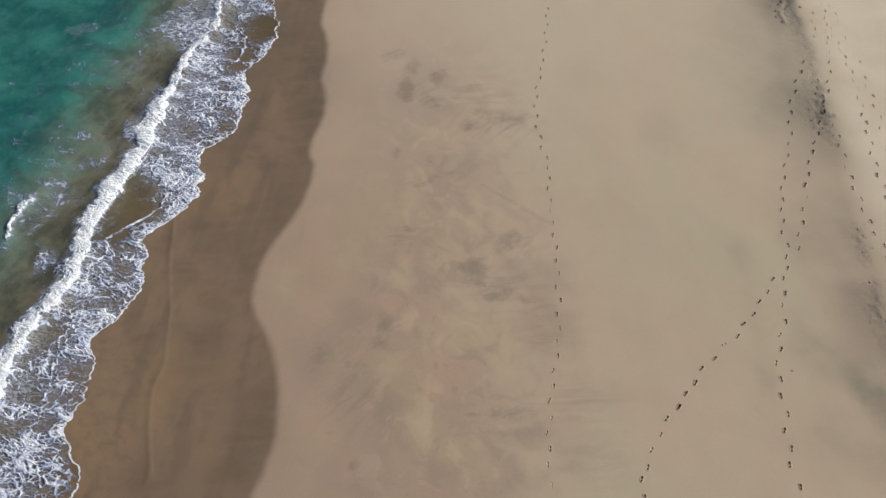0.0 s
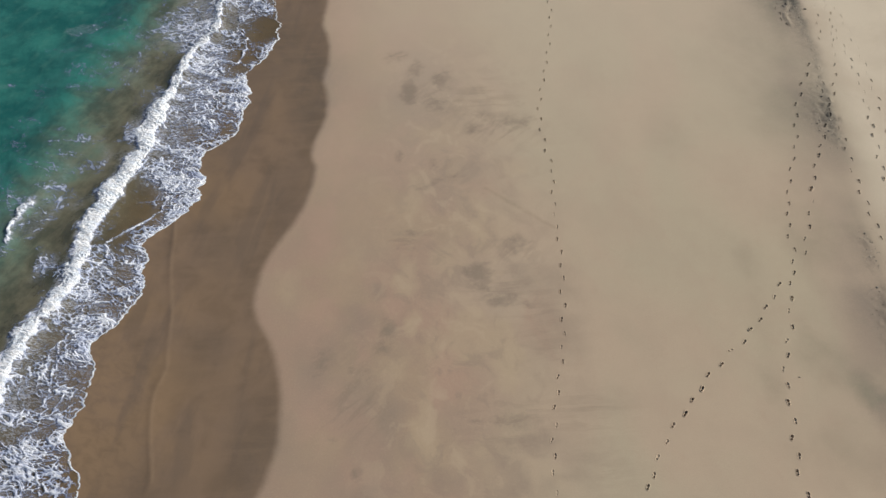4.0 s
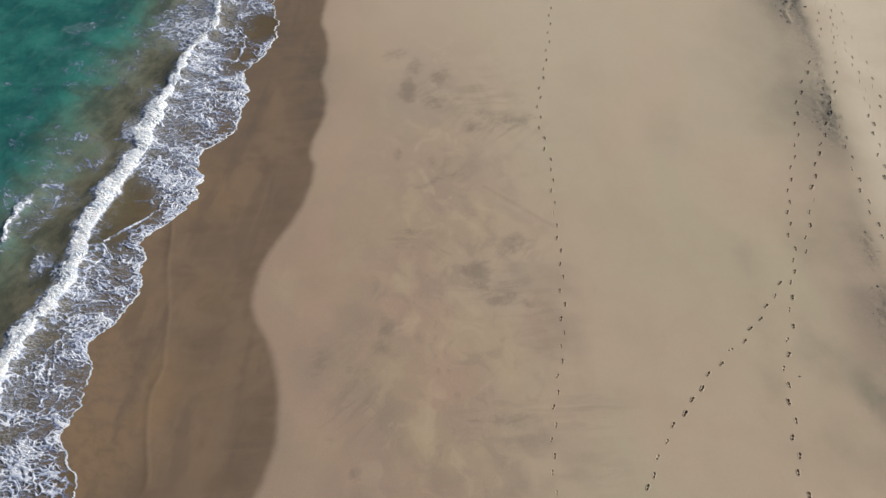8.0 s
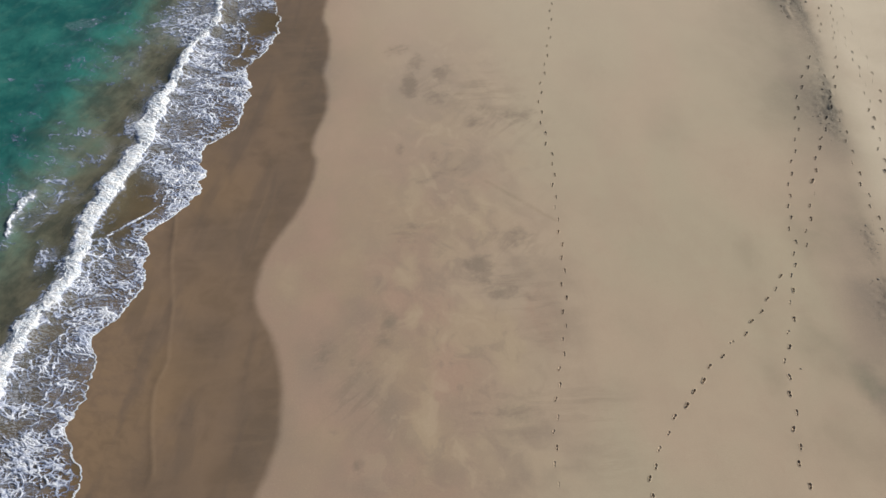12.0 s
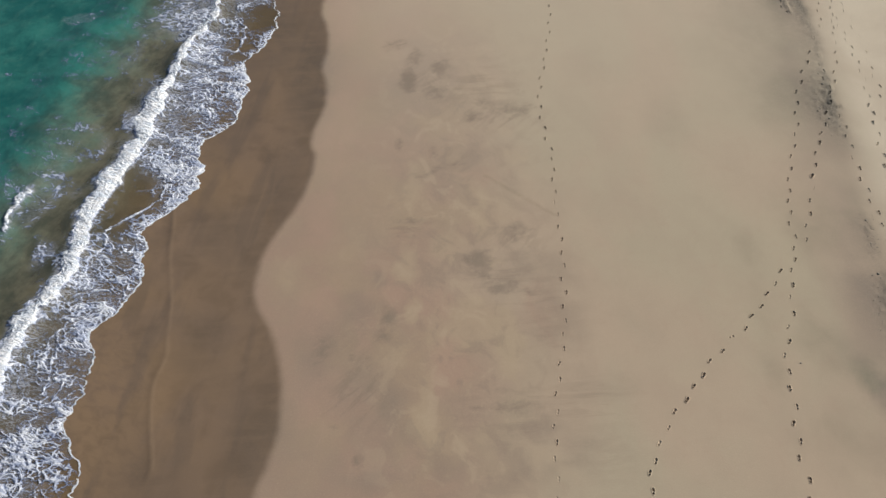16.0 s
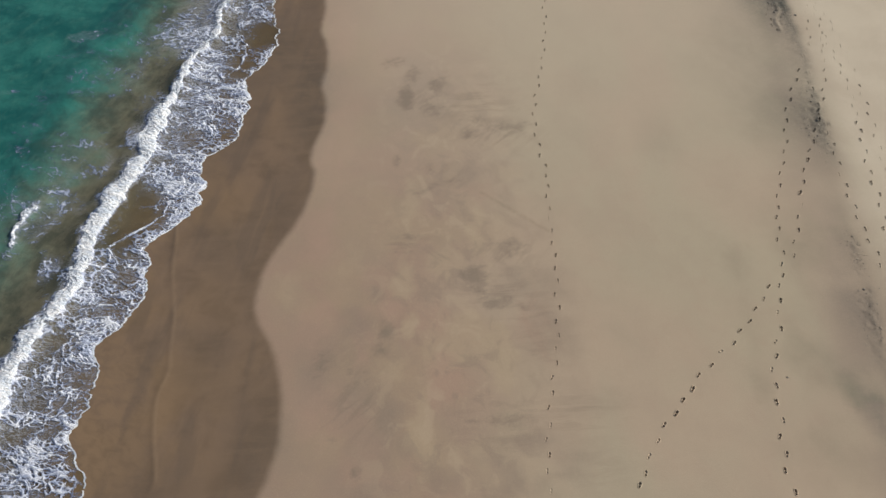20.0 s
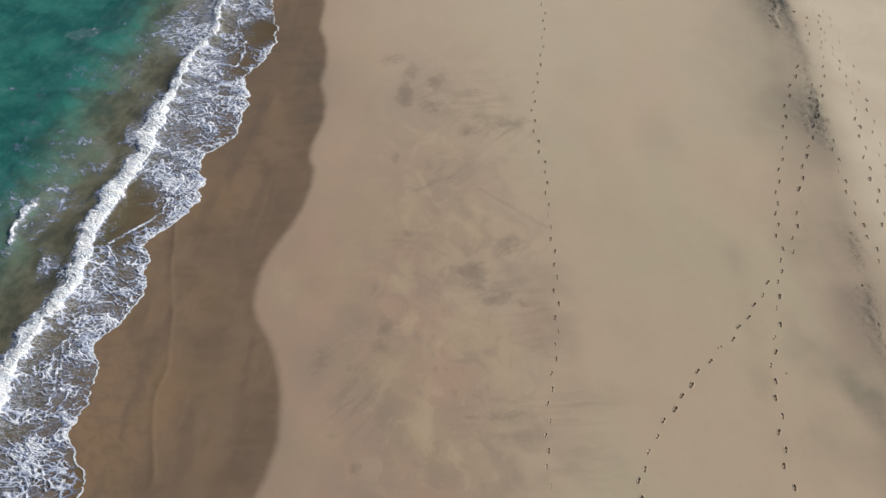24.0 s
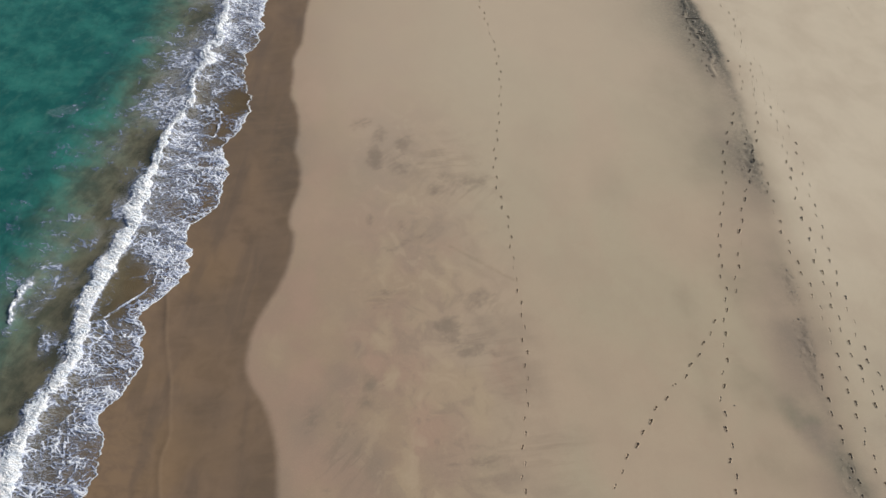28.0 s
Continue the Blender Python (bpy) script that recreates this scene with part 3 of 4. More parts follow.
# ---- trails of shoe prints ----
# points of each trail, the count of steps at each point, the foot that falls on its +x side, label
TRAILS = {}
TRAILS["c"] = ([(5.6, 47.5), (5.9, 44.0), (6.2, 41.2), (6.17, 38.87), (5.86, 35.70), (5.26, 32.60), (4.88, 30.31), (4.95, 27.95), (5.18, 25.77), (5.08, 23.63), (5.09, 20.81),
    (4.97, 17.96), (4.75, 15.87), (4.36, 13.83), (4.01, 11.80), (3.92, 9.82), (3.7, 6.5)],
    [-11, -6, -3, 0, 4, 8, 11, 14, 17, 20, 24, 28, 31, 34, 37, 40, 44], 0, "long straight trail of shoe prints across damp beige sand")
TRAILS["a"] = ([(20.49, 34.20), (19.55, 32.62), (18.77, 30.99), (18.17, 29.37), (17.75, 27.81), (17.14, 26.26), (16.52, 24.76), (16.15, 23.34), (15.80, 22.02), (15.63, 20.59),
    (15.25, 19.36), (14.85, 18.33), (14.47, 16.86), (13.90, 15.53), (13.58, 14.45), (13.43, 13.01), (13.12, 11.55), (13.01, 10.05), (12.9, 7.0)],
    [0.5, 2.5, 4.5, 6.5, 8.5, 10.5, 12.5, 14.5, 16.5, 18.5, 20.5, 22, 24, 26, 27.5, 29.5, 31.5, 33.5, 37.5], 0, "curving trail of deep shoe prints in firm sand")
TRAILS["b"] = ([(23.20, 44.13), (23.09, 41.75), (22.84, 39.26), (22.46, 37.16), (21.98, 35.40), (21.60, 33.77), (20.76, 31.38), (20.06, 29.77), (19.30, 28.19), (18.58, 26.84), (17.92, 25.31),
    (17.39, 23.81), (16.75, 22.31), (16.15, 20.80), (15.16, 19.58), (14.15, 18.37), (13.22, 17.26), (12.27, 16.16), (11.07, 15.11), (10.11, 14.02), (9.19, 12.92), (8.31, 11.78),
    (7.57, 10.52), (7.27, 9.32), (7.2, 7.0)],
    [-17, -14, -11, -8, -5, -3, 0, 2, 4, 6, 8, 10, 12, 14, 16, 18, 20, 22, 24, 26, 28, 30, 32, 34, 37], 0, "trail of shoe prints slanting down the firm beach sand")
TRAILS["e"] = ([(21.08, 44.82), (21.01, 41.63), (20.88, 37.69), (20.59, 33.56), (20.35, 31.64), (20.28, 28.74), (20.14, 26.92), (19.99, 25.45), (19.91, 24.04), (19.94, 22.63), (20.05, 21.22), (20.00, 19.80),
    (19.97, 18.41), (19.79, 16.41), (19.69, 15.14), (19.60, 13.88), (19.43, 12.59), (19.34, 11.31), (19.33, 10.37), (19.2, 8.0)],
    [-23, -18, -12, -7, -4, 0, 2.5, 4.5, 6.5, 8.5, 10.5, 12.5, 14.5, 17.5, 19.5, 21.5, 23.5, 25.5, 27, 30], 1, "trail of shoe prints along the edge of pale dry sand")
TRAILS["f"] = ([(22.84, 45.40), (22.82, 41.38), (22.65, 38.92), (22.53, 35.80), (22.53, 33.22), (22.14, 29.98), (21.92, 28.58), (21.65, 27.02), (21.39, 25.55), (21.29, 24.10), (21.02, 22.63), (20.92, 21.23),
    (20.79, 19.83), (20.67, 18.43), (20.63, 17.02), (20.67, 15.67), (20.61, 14.32), (20.73, 13.38), (20.8, 11.0)],
    [-23.5, -18.5, -15, -10.5, -6.5, -1.5, 0.5, 2.5, 4.5, 6.5, 8.5, 10.5, 12.5, 14.5, 16.5, 18.5, 20.5, 22, 25], 0, "trail of deep shoe prints in soft pale sand")
TRAILS["g"] = ([(23.62, 45.49), (23.59, 42.89), (23.23, 39.73), (23.28, 37.11), (23.25, 34.44), (23.05, 31.80), (22.91, 29.74), (22.47, 27.30), (22.28, 25.73), (22.04, 24.18), (21.81, 22.64), (21.64, 21.12),
    (21.48, 19.60), (21.34, 18.10), (21.28, 16.62), (21.34, 15.19), (21.4, 13.0)],
    [-23, -19, -15, -11.5, -8, -4, -1.5, 1.5, 3.5, 5.5, 7.5, 9.5, 11.5, 13.5, 15.5, 17.5, 20.5], 1, "trail of shoe prints in soft pale dry sand")
TRAILS["k"] = ([(18.67, 15.68), (18.47, 14.46), (18.49, 13.76), (18.46, 12.42), (18.30, 11.14), (18.32, 9.96), (18.3, 8.0)], [0, 2, 3, 5, 7, 9, 12], 0, "short trail of shoe prints through dark gravelly sand")
TRAILS["l"] = ([(20.17, 45.71), (19.85, 43.94), (19.73, 42.62), (19.52, 40.72), (19.74, 39.84), (19.75, 38.51), (19.86, 37.45)], [0, 3, 5, 8, 9.5, 12, 14], 0,
    "scuffed trail of prints through dark gravelly sand")
TRAILS["m"] = ([(21.50, 36.10), (21.72, 37.27), (22.21, 39.40), (22.63, 40.58), (22.79, 41.32), (22.74, 42.93), (22.79, 45.48)], [0, 1.6, 4.5, 6.2, 7.2, 9.4, 12.8], 0,
    "faint trail of worn prints climbing onto pale dry sand")
TRAILS["j"] = ([(31.67, 44.17), (31.74, 42.35), (31.73, 40.53), (31.48, 37.96)], [0, 2, 4, 7], 0, "faint worn shoe prints in pale dry sand")
# depth, half spread between left and right foot
STYLE = {"c": (0.8, 0.055), "a": (0.92, 0.065), "b": (0.92, 0.05), "e": (0.66, 0.08), "f": (0.95, 0.09), "g": (0.72, 0.08), "k": (0.75, 0.07), "l": (1.2, 0.10), "m": (0.75, 0.08), "j": (0.5, 0.06)}
RING = 20


def prints_along(key):
    """Places and headings of the prints of one trail, left and right foot in turn."""
    points, counts, phase, _ = TRAILS[key]
    deep, spread = STYLE[key]
    line = spline(points)
    at = np.interp(np.arange(len(line)) / 12, np.arange(len(points)), counts)
    rng = random.Random(key)
    made = []
    for k in range(math.ceil(counts[0]), math.floor(counts[-1]) + 1):
        x, y = np.interp(k, at, line[:, 0]), np.interp(k, at, line[:, 1])
        x2, y2 = np.interp(k + 0.5, at, line[:, 0]), np.interp(k + 0.5, at, line[:, 1])
        x1, y1 = np.interp(k - 0.5, at, line[:, 0]), np.interp(k - 0.5, at, line[:, 1])
        way = math.atan2(y2 - y1, x2 - x1)
        out = 1 if k % 2 == phase else -1
        side = out * (spread + rng.uniform(-0.02, 0.03))
        fade = 1 - (0.05 if key == "c" else 0.78) * float(step(26, 36, y)) if key in "cefg" else 1 - 0.55 * float(step(32, 36, y))
        wide = 1.0
        if (key == "b" and 24.5 < y < 30.5) or (key == "a" and y > 29):
            fade *= 1.5   # kicked deep and wide where the sand is loose
            wide = 1.18
        if (key == "a" and 20 < y < 28.5) or (key == "b" and 19.5 < y < 24.5) or (key == "c" and y < 15):
            fade *= 0.6   # shallow where the sand is firm
        made.append((x - math.sin(way) * side + rng.uniform(-0.03, 0.03), y + math.cos(way) * side + rng.uniform(-0.03, 0.03), way + math.pi + 0.14 * out + rng.uniform(-0.2, 0.2), out < 0,
                     deep * fade * max(rng.choice((0.35, 0.55, 0.75, 1.0, 1.3)), 0.95 * (key == "c" and y > 26)), wide * rng.uniform(0.86, 1.00) * (0.92 if key == "c" else 1.0), rng.random()))
    return made


PRINTS = {key: prints_along(key) for key in TRAILS}
# shorten a print that would cut into one made before it, and drop it where there is no room
taken, LONG, WIDE = [], 0.205, 0.115
for key in PRINTS:
    kept = []
    for p in PRINTS[key]:
        room = min((math.hypot(p[0] - q[0], p[1] - q[1]) for q in taken), default=9.0)
        size = min(p[5], (room - 0.215) / LONG)
        if size > 0.5:
            kept.append((*p[:5], size, p[6]))
    PRINTS[key] = kept
    taken += kept


def print_rim(p):
    x, y, way, _, _, size, _ = p
    c, s = math.cos(way), math.sin(way)
    return [(x + size * (LONG * math.cos(a) * c - WIDE * math.sin(a) * s), y + size * (LONG * math.cos(a) * s + WIDE * math.sin(a) * c))
            for a in (2 * math.pi * k / RING for k in range(RING))]


def print_mesh(p):
    """One print: a pressed sole with a deeper heel and ball, and sand pushed up round it."""
    x, y, way, foot, deep, size, chance = p
    c, s = math.cos(way), math.sin(way)
    base = float(sand_height(np.array([x]), np.array([y]))[0])
    radii = (1.0, 0.9, 0.8, 0.71, 0.62, 0.54, 0.46, 0.38, 0.30, 0.20, 0.10)
    local = [(r * LONG * math.cos(2 * math.pi * k / RING), r * WIDE * math.sin(2 * math.pi * k / RING)) for r in radii for k in range(RING)] + [(0.0, 0.0)]
    u, v = np.array(local).T
    bend = 0.012 * (1 if foot else -1)
    ball = np.exp(-((((u - 0.060) / 0.066) ** 2 + ((v - bend) / 0.048) ** 2) ** 2.6))
    heel = np.exp(-((((u + 0.092) / 0.044) ** 2 + (v / 0.038) ** 2) ** 2.6))
    waist = np.exp(-((u / 0.10) ** 2) ** 2 - ((v / 0.030) ** 2) ** 1.5)
    pit = np.maximum(np.maximum(ball * (0.7 + 0.5 * ((chance * 7) % 1)), heel * (0.7 + 0.5 * chance)), (0.02 + 0.24 * ((chance * 3) % 1)) * waist)
    edge = np.hypot(u / LONG, v / WIDE)
    lip = np.maximum(np.exp(-((u - 0.058) / 0.092) ** 4 - ((v - bend) / 0.076) ** 4), np.exp(-((u + 0.092) / 0.064) ** 4 - (v / 0.060) ** 4)) * (1 - np.clip(1.6 * pit, 0, 1))
    lip = lip * (0.5 + 0.8 * vnoise(u * 14 + 40 * chance, v * 14, 3))
    kick = np.exp(-((u + 0.16) / 0.04) ** 2 - (v / 0.05) ** 2)
    fade = np.clip((1 - edge) / 0.2, 0, 1)
    deep = deep * size
    z = fade * (-0.094 * deep * pit + 0.038 * deep * lip + 0.008 * deep * kick + 0.004 * (vnoise(u * 40, v * 40, 7 + int(50 * chance)) - 0.5))
    wx, wy = x + size * (u * c - v * s), y + size * (u * s + v * c)
    faces = [(a * RING + k, a * RING + (k + 1) % RING, (a + 1) * RING + (k + 1) % RING, (a + 1) * RING + k) for a in range(len(radii) - 1) for k in range(RING)]
    faces += [((len(radii) - 1) * RING + k, (len(radii) - 1) * RING + (k + 1) % RING, len(radii) * RING) for k in range(RING)]
    spots, marks = np.column_stack([wx - x, wy - y, z]), sand_marks(wx, wy)
    # painted shade, strongest where the print is pressed deepest
    marks["pit_shade"] = np.clip(pit ** 3 * fade * min(deep, 1.0), 0, 1)
    made = []
    for back in (False, True):
        chosen = [f for f in faces if (sum(u[k] for k in f) / len(f) < -0.05) == back]
        used, flat = np.unique(np.concatenate([np.array(f) for f in chosen]), return_inverse=True)
        flat, mine = flat.tolist(), []
        for f in chosen:
            mine.append([flat.pop(0) for _ in f])
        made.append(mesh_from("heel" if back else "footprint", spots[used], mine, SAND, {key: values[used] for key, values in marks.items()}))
    return made[0], made[1], base


# ---- the ground: one sheet of sand with an opening under each print ----
def ground_mesh():
    from mathutils.geometry import delaunay_2d_cdt
    xs = np.concatenate([[-1500, -700, -320, -150, -80, -50], np.arange(-34, -8.5, 0.3), np.arange(-8.5, 7.0, 0.17), np.arange(7.0, 36.1, 0.3), [45, 60, 90, 170, 340, 700, 1500]])
    ys = np.concatenate([[-1500, -700, -320, -120, -50, -18, -6, 0], np.arange(5, 34, 0.2), np.arange(34, 52.1, 0.3), [58, 70, 95, 170, 340, 700, 1500]])
    gx, gy = (a.ravel() for a in np.meshgrid(xs, ys))
    inside = (gx > -33) & (gx < 35) & (gy > 5.5) & (gy < 51)
    gx = gx + inside * (grid_hash(np.round(gx * 10), np.round(gy * 10), 1) - 0.5) * 0.08
    gy = gy + inside * (grid_hash(np.round(gx * 10), np.round(gy * 10), 2) - 0.5) * 0.08
    ry = np.arange(9, 25, 0.22)
    for off in (-0.16, -0.08, 0.0, 0.1, 0.22):
        gx, gy = np.append(gx, RIDGE.x(ry) + off), np.append(gy, ry + 0.01)
    for y0, y1, half, pitch in ((8, 23.5, 1.1, 0.085), (26.5, 48, 1.3, 0.13)):
        fy, fo = (a.ravel() for a in np.meshgrid(np.arange(y0, y1, pitch), np.arange(-half, half, pitch)))
        fy, fo = fy + pitch * 0.5 * (grid_hash(np.round(fo * 50), np.round(fy * 50), 3) - 0.5), fo + pitch * 0.5 * (grid_hash(np.round(fo * 50), np.round(fy * 50), 4) - 0.5)
        gx, gy = np.append(gx, BERM.x(fy) - 0.70 + fo), np.append(gy, fy)
    keep = np.ones(len(gx), bool)
    rims = []
    for p in taken:
        near = (np.abs(gx - p[0]) < 0.5) & (np.abs(gy - p[1]) < 0.5)
        c, s = math.cos(p[2]), math.sin(p[2])
        u, v = ((gx - p[0]) * c + (gy - p[1]) * s) / (LONG * p[5]), (-(gx - p[0]) * s + (gy - p[1]) * c) / (WIDE * p[5])
        keep &= ~(near & (u * u + v * v < 1.25))
        rims.append(print_rim(p))
    points = [Vector((a, b)) for a, b in zip(gx[keep], gy[keep])]
    start, edges = len(points), []
    for rim in rims:
        first = len(points)
        points += [Vector(q) for q in rim]
        edges += [(first + k, first + (k + 1) % RING) for k in range(RING)]
    verts, _, faces, origin, _, _ = delaunay_2d_cdt(points, edges, [], 0, 1e-5)
    xy = np.array([tuple(v) for v in verts])
    z = sand_height(xy[:, 0], xy[:, 1])
    ring_of = np.full(len(verts), -1)
    for k, source in enumerate(origin):
        if source and source[0] >= start:
            ring_of[k] = (source[0] - start) // RING
    base = sand_height(np.array([p[0] for p in taken]), np.array([p[1] for p in taken]))
    z = np.where(ring_of >= 0, base[ring_of], z)
    tri = np.array([f for f in faces if len(f) == 3])
    a, b, c = ring_of[tri[:, 0]], ring_of[tri[:, 1]], ring_of[tri[:, 2]]
    tri = tri[~((a >= 0) & (a == b) & (b == c))]
    p0, p1, p2 = xy[tri[:, 0]], xy[tri[:, 1]], xy[tri[:, 2]]
    area = (p1[:, 0] - p0[:, 0]) * (p2[:, 1] - p0[:, 1]) - (p1[:, 1] - p0[:, 1]) * (p2[:, 0] - p0[:, 0])
    tri = np.where((area < 0)[:, None], tri[:, ::-1], tri)
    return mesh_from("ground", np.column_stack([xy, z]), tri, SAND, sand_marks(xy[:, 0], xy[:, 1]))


ground = tagged(new("ground", ground_mesh()), "smooth beige beach sand, dark and wet towards the sea", "sand", kind="structure")

for key in PRINTS:
    if not PRINTS[key]:
        continue
    x0, y0 = PRINTS[key][0][:2]
    trail = tagged(new("footprint_trail"), TRAILS[key][3], "footprints", "trails of footprints")
    trail.location = (x0, y0, 0)
    for p in PRINTS[key]:
        sole, back, base = print_mesh(p)
        ob = new("footprint", sole)
        ob.parent = trail
        heel = new("heel", back)
        heel.parent = ob
        ob.location = (p[0] - x0, p[1] - y0, base)


# ---- the sea ----
def crest_away(x, y):
    """Distance landward of the wandering crest of the breaking wave."""
    y = np.asarray(y, float)
    return CREST.away(x, y) + 0.7 * (vnoise(y * 0.30, y * 0, 41) - 0.5) + 0.3 * (vnoise(y * 1.1, y * 0, 42) - 0.5) + 0.55 * (fbm(np.asarray(x) * 0.9, y * 0.9, 43, 4) - 0.5)


def crest_width(y):
    """Half width of the white roll: thin up the beach, broad where the wave is breaking."""
    y = np.asarray(y, float)
    return 0.06 + 0.17 * step(0.35, 0.7, vnoise(y * 0.23 + 0.3, y * 0, 19)) + 0.32 * (1 - step(15, 22, y)) * vnoise(y * 0.8, y * 0, 20)


def outer_cap(x, y, d):
    """A short whitecap where the next wave begins to break, 0 to 1."""
    q = d + 3.3 + 0.9 * (vnoise(y * 0.45, y * 0, 51) - 0.5) + 0.7 * (fbm(x * 1.3, y * 1.3, 52, 4) - 0.5)
    along = step(19.5, 22.0, y) * (1 - step(23.0, 25.5, y))
    return along * np.where(q > 0, np.exp(-(q / 0.20) ** 2), np.exp(-(q / 0.45) ** 2))


def swell(x, y, s):
    """Height of the water above its rest level; s is the way seaward of the swash lip."""
    d, w = crest_away(x, y), crest_width(y)
    lumps = fbm(x * 0.8, y * 0.8, 70, 3)
    crest = 0.26 * np.where(d > 0, np.exp(-(d / (0.35 + w)) ** 2), np.exp(-(d / (1.0 + w)) ** 2)) * (0.5 + lumps)
    back = 0.22 * np.exp(-((d + 5.5 + 1.5 * (vnoise(y * 0.2, y * 0, 3) - 0.5)) / 1.3) ** 2)
    chop = 0.10 * (fbm(x * 0.45 + y * 0.2, y * 0.25, 88, 4) - 0.5) * step(3, 9, s)
    thin = 0.006 + 0.02 * step(0, 1.2, s)
    return thin + (crest + back + chop + 0.16 * outer_cap(x, y, d)) * step(0.6, 2.5, s)


def inner_away(y, s):
    """Distance from the lip of a second, younger sheet of swash inside the first."""
    y = np.asarray(y, float)
    return s - 1.9 + 1.3 * (np.abs(np.sin(y * 0.36 + 2.0 * vnoise(y * 0.2, y * 0, 15) + 0.9)) - 0.5) + 0.25 * (fbm(y * 1.3, y * 0 + 5, 16, 3) - 0.5)


def lace_density(x, y, s):
    """How much foam covers the water, 0 to 1."""
    d, w = crest_away(x, y), crest_width(y)
    broad = fbm(x * 0.32, y * 0.22, 120, 3)
    wash = (0.41 + 1.8 * (broad - 0.5)) * step(-0.02, 0.06, s) * step(-0.6, 0.3, d)
    lip = 0.22 * np.exp(-(np.maximum(s, 0) / 0.7) ** 2) * (0.4 + vnoise(y * 0.5, y * 0, 8))
    torn = 0.5 * (fbm(x * 2.2, y * 2.2, 22, 4) - 0.5)
    shed = np.where(d > 0, 0.13, 0.34 + 0.5 * w)     # the roll ends sharply ahead and trails off behind
    roll = 1.25 * np.exp(-(np.maximum(np.abs(d) - w - torn, 0) / shed) ** 2) * step(0.14, 0.36, fbm(x * 0.8, y * 0.5, 21, 3) + 0.35 * w)
    inner = 0.95 * np.exp(-(np.abs(inner_away(y, s)) / (0.03 + 0.07 * vnoise(y * 0.9, y * 0, 9))) ** 2)
    inner *= step(0.42, 0.56, vnoise(y * 0.17 + 0.7, y * 0, 29)) * (d > 0.3)
    behind = 0.80 * np.exp(-np.maximum(-d, 0) / 2.8) * step(0.30, 0.58, fbm(x * 0.45, y * 0.30, 140, 4)) * (d < 0.1)
    cap = outer_cap(x, y, d)
    behind = np.maximum(behind, np.maximum(0.92 * step(0.45, 0.95, cap), 0.5 * cap))
    far = 0.32 * step(0.655, 0.76, fbm(x * 0.22, y * 0.30, 160, 5)) * (d < -2.5)
    return np.clip(np.maximum(np.maximum(wash + lip * (d > 0), np.maximum(roll, inner)), np.maximum(behind, far)), 0, 1.3)


def lace_rank(x, y):
    """A net of bubble strands, drawn out across the shore and curled by eddies; 0 on a strand, 1 in the open water between."""
    sx = x + 0.75 * (fbm(x * 0.7, y * 0.7, 200, 3) - 0.5) + 0.30 * (fbm(x * 2.2, y * 2.2, 205, 3) - 0.5)
    sy = y + 0.75 * (fbm(x * 0.7, y * 0.7, 210, 3) - 0.5) + 0.30 * (fbm(x * 2.2, y * 2.2, 215, 3) - 0.5)
    u, v = 0.98 * sx - 0.19 * sy, 0.19 * sx + 0.98 * sy
    a1, a2 = cells(u * 1.7, v * 3.8, 220)
    b1, b2 = cells(u * 4.0, v * 8.5, 230)
    c1, c2 = cells(u * 8.5, v * 15.0, 235)
    net = np.minimum(np.minimum((a2 - a1) * 1.1 + 0.02, (b2 - b1) * 0.95 + 0.05), (c2 - c1) * 0.8 + 0.14)
    net = net + 0.55 * (fbm(u * 0.9, v * 1.8, 240, 5) - 0.5) + 0.22 * (fbm(u * 6, v * 11, 245, 3) - 0.5)
    share = np.linspace(0, 1, 61)
    return np.interp(net, np.quantile(net[::7, ::5], share), share)


def sea_mesh():
    y = np.concatenate([[-1500, -500, -150, -40, -8, 2], np.arange(5, 52.1, 0.08), [58, 75, 130, 300, 700, 1500]])
    s = np.concatenate([[0, 0.05, 0.12], np.arange(0.25, 22, 0.18), [24, 28, 36, 60, 130, 320, 760, 1400]])
    sg, yg = np.meshgrid(s, y)
    xg = front_x(yg) - sg
    z = swell(xg, yg, sg)
    z = np.where(sg < 0.2, sand_height(xg, yg) + 0.004, z)
    milk = np.clip(lace_density(xg, yg, sg), 0, 1)
    rows, cols = sg.shape
    idx = np.arange(rows * cols).reshape(rows, cols)
    quads = np.stack([idx[:-1, :-1], idx[1:, :-1], idx[1:, 1:], idx[:-1, 1:]], -1).reshape(-1, 4)
    return mesh_from("water", np.column_stack([xg.ravel(), yg.ravel(), z.ravel()]), quads, WATER, {"milk": milk.ravel(), "deep": -crest_away(xg, yg).ravel()})


water = tagged(new("water", sea_mesh()), "teal sea turning olive and clear over the sand", "sea", kind="structure")


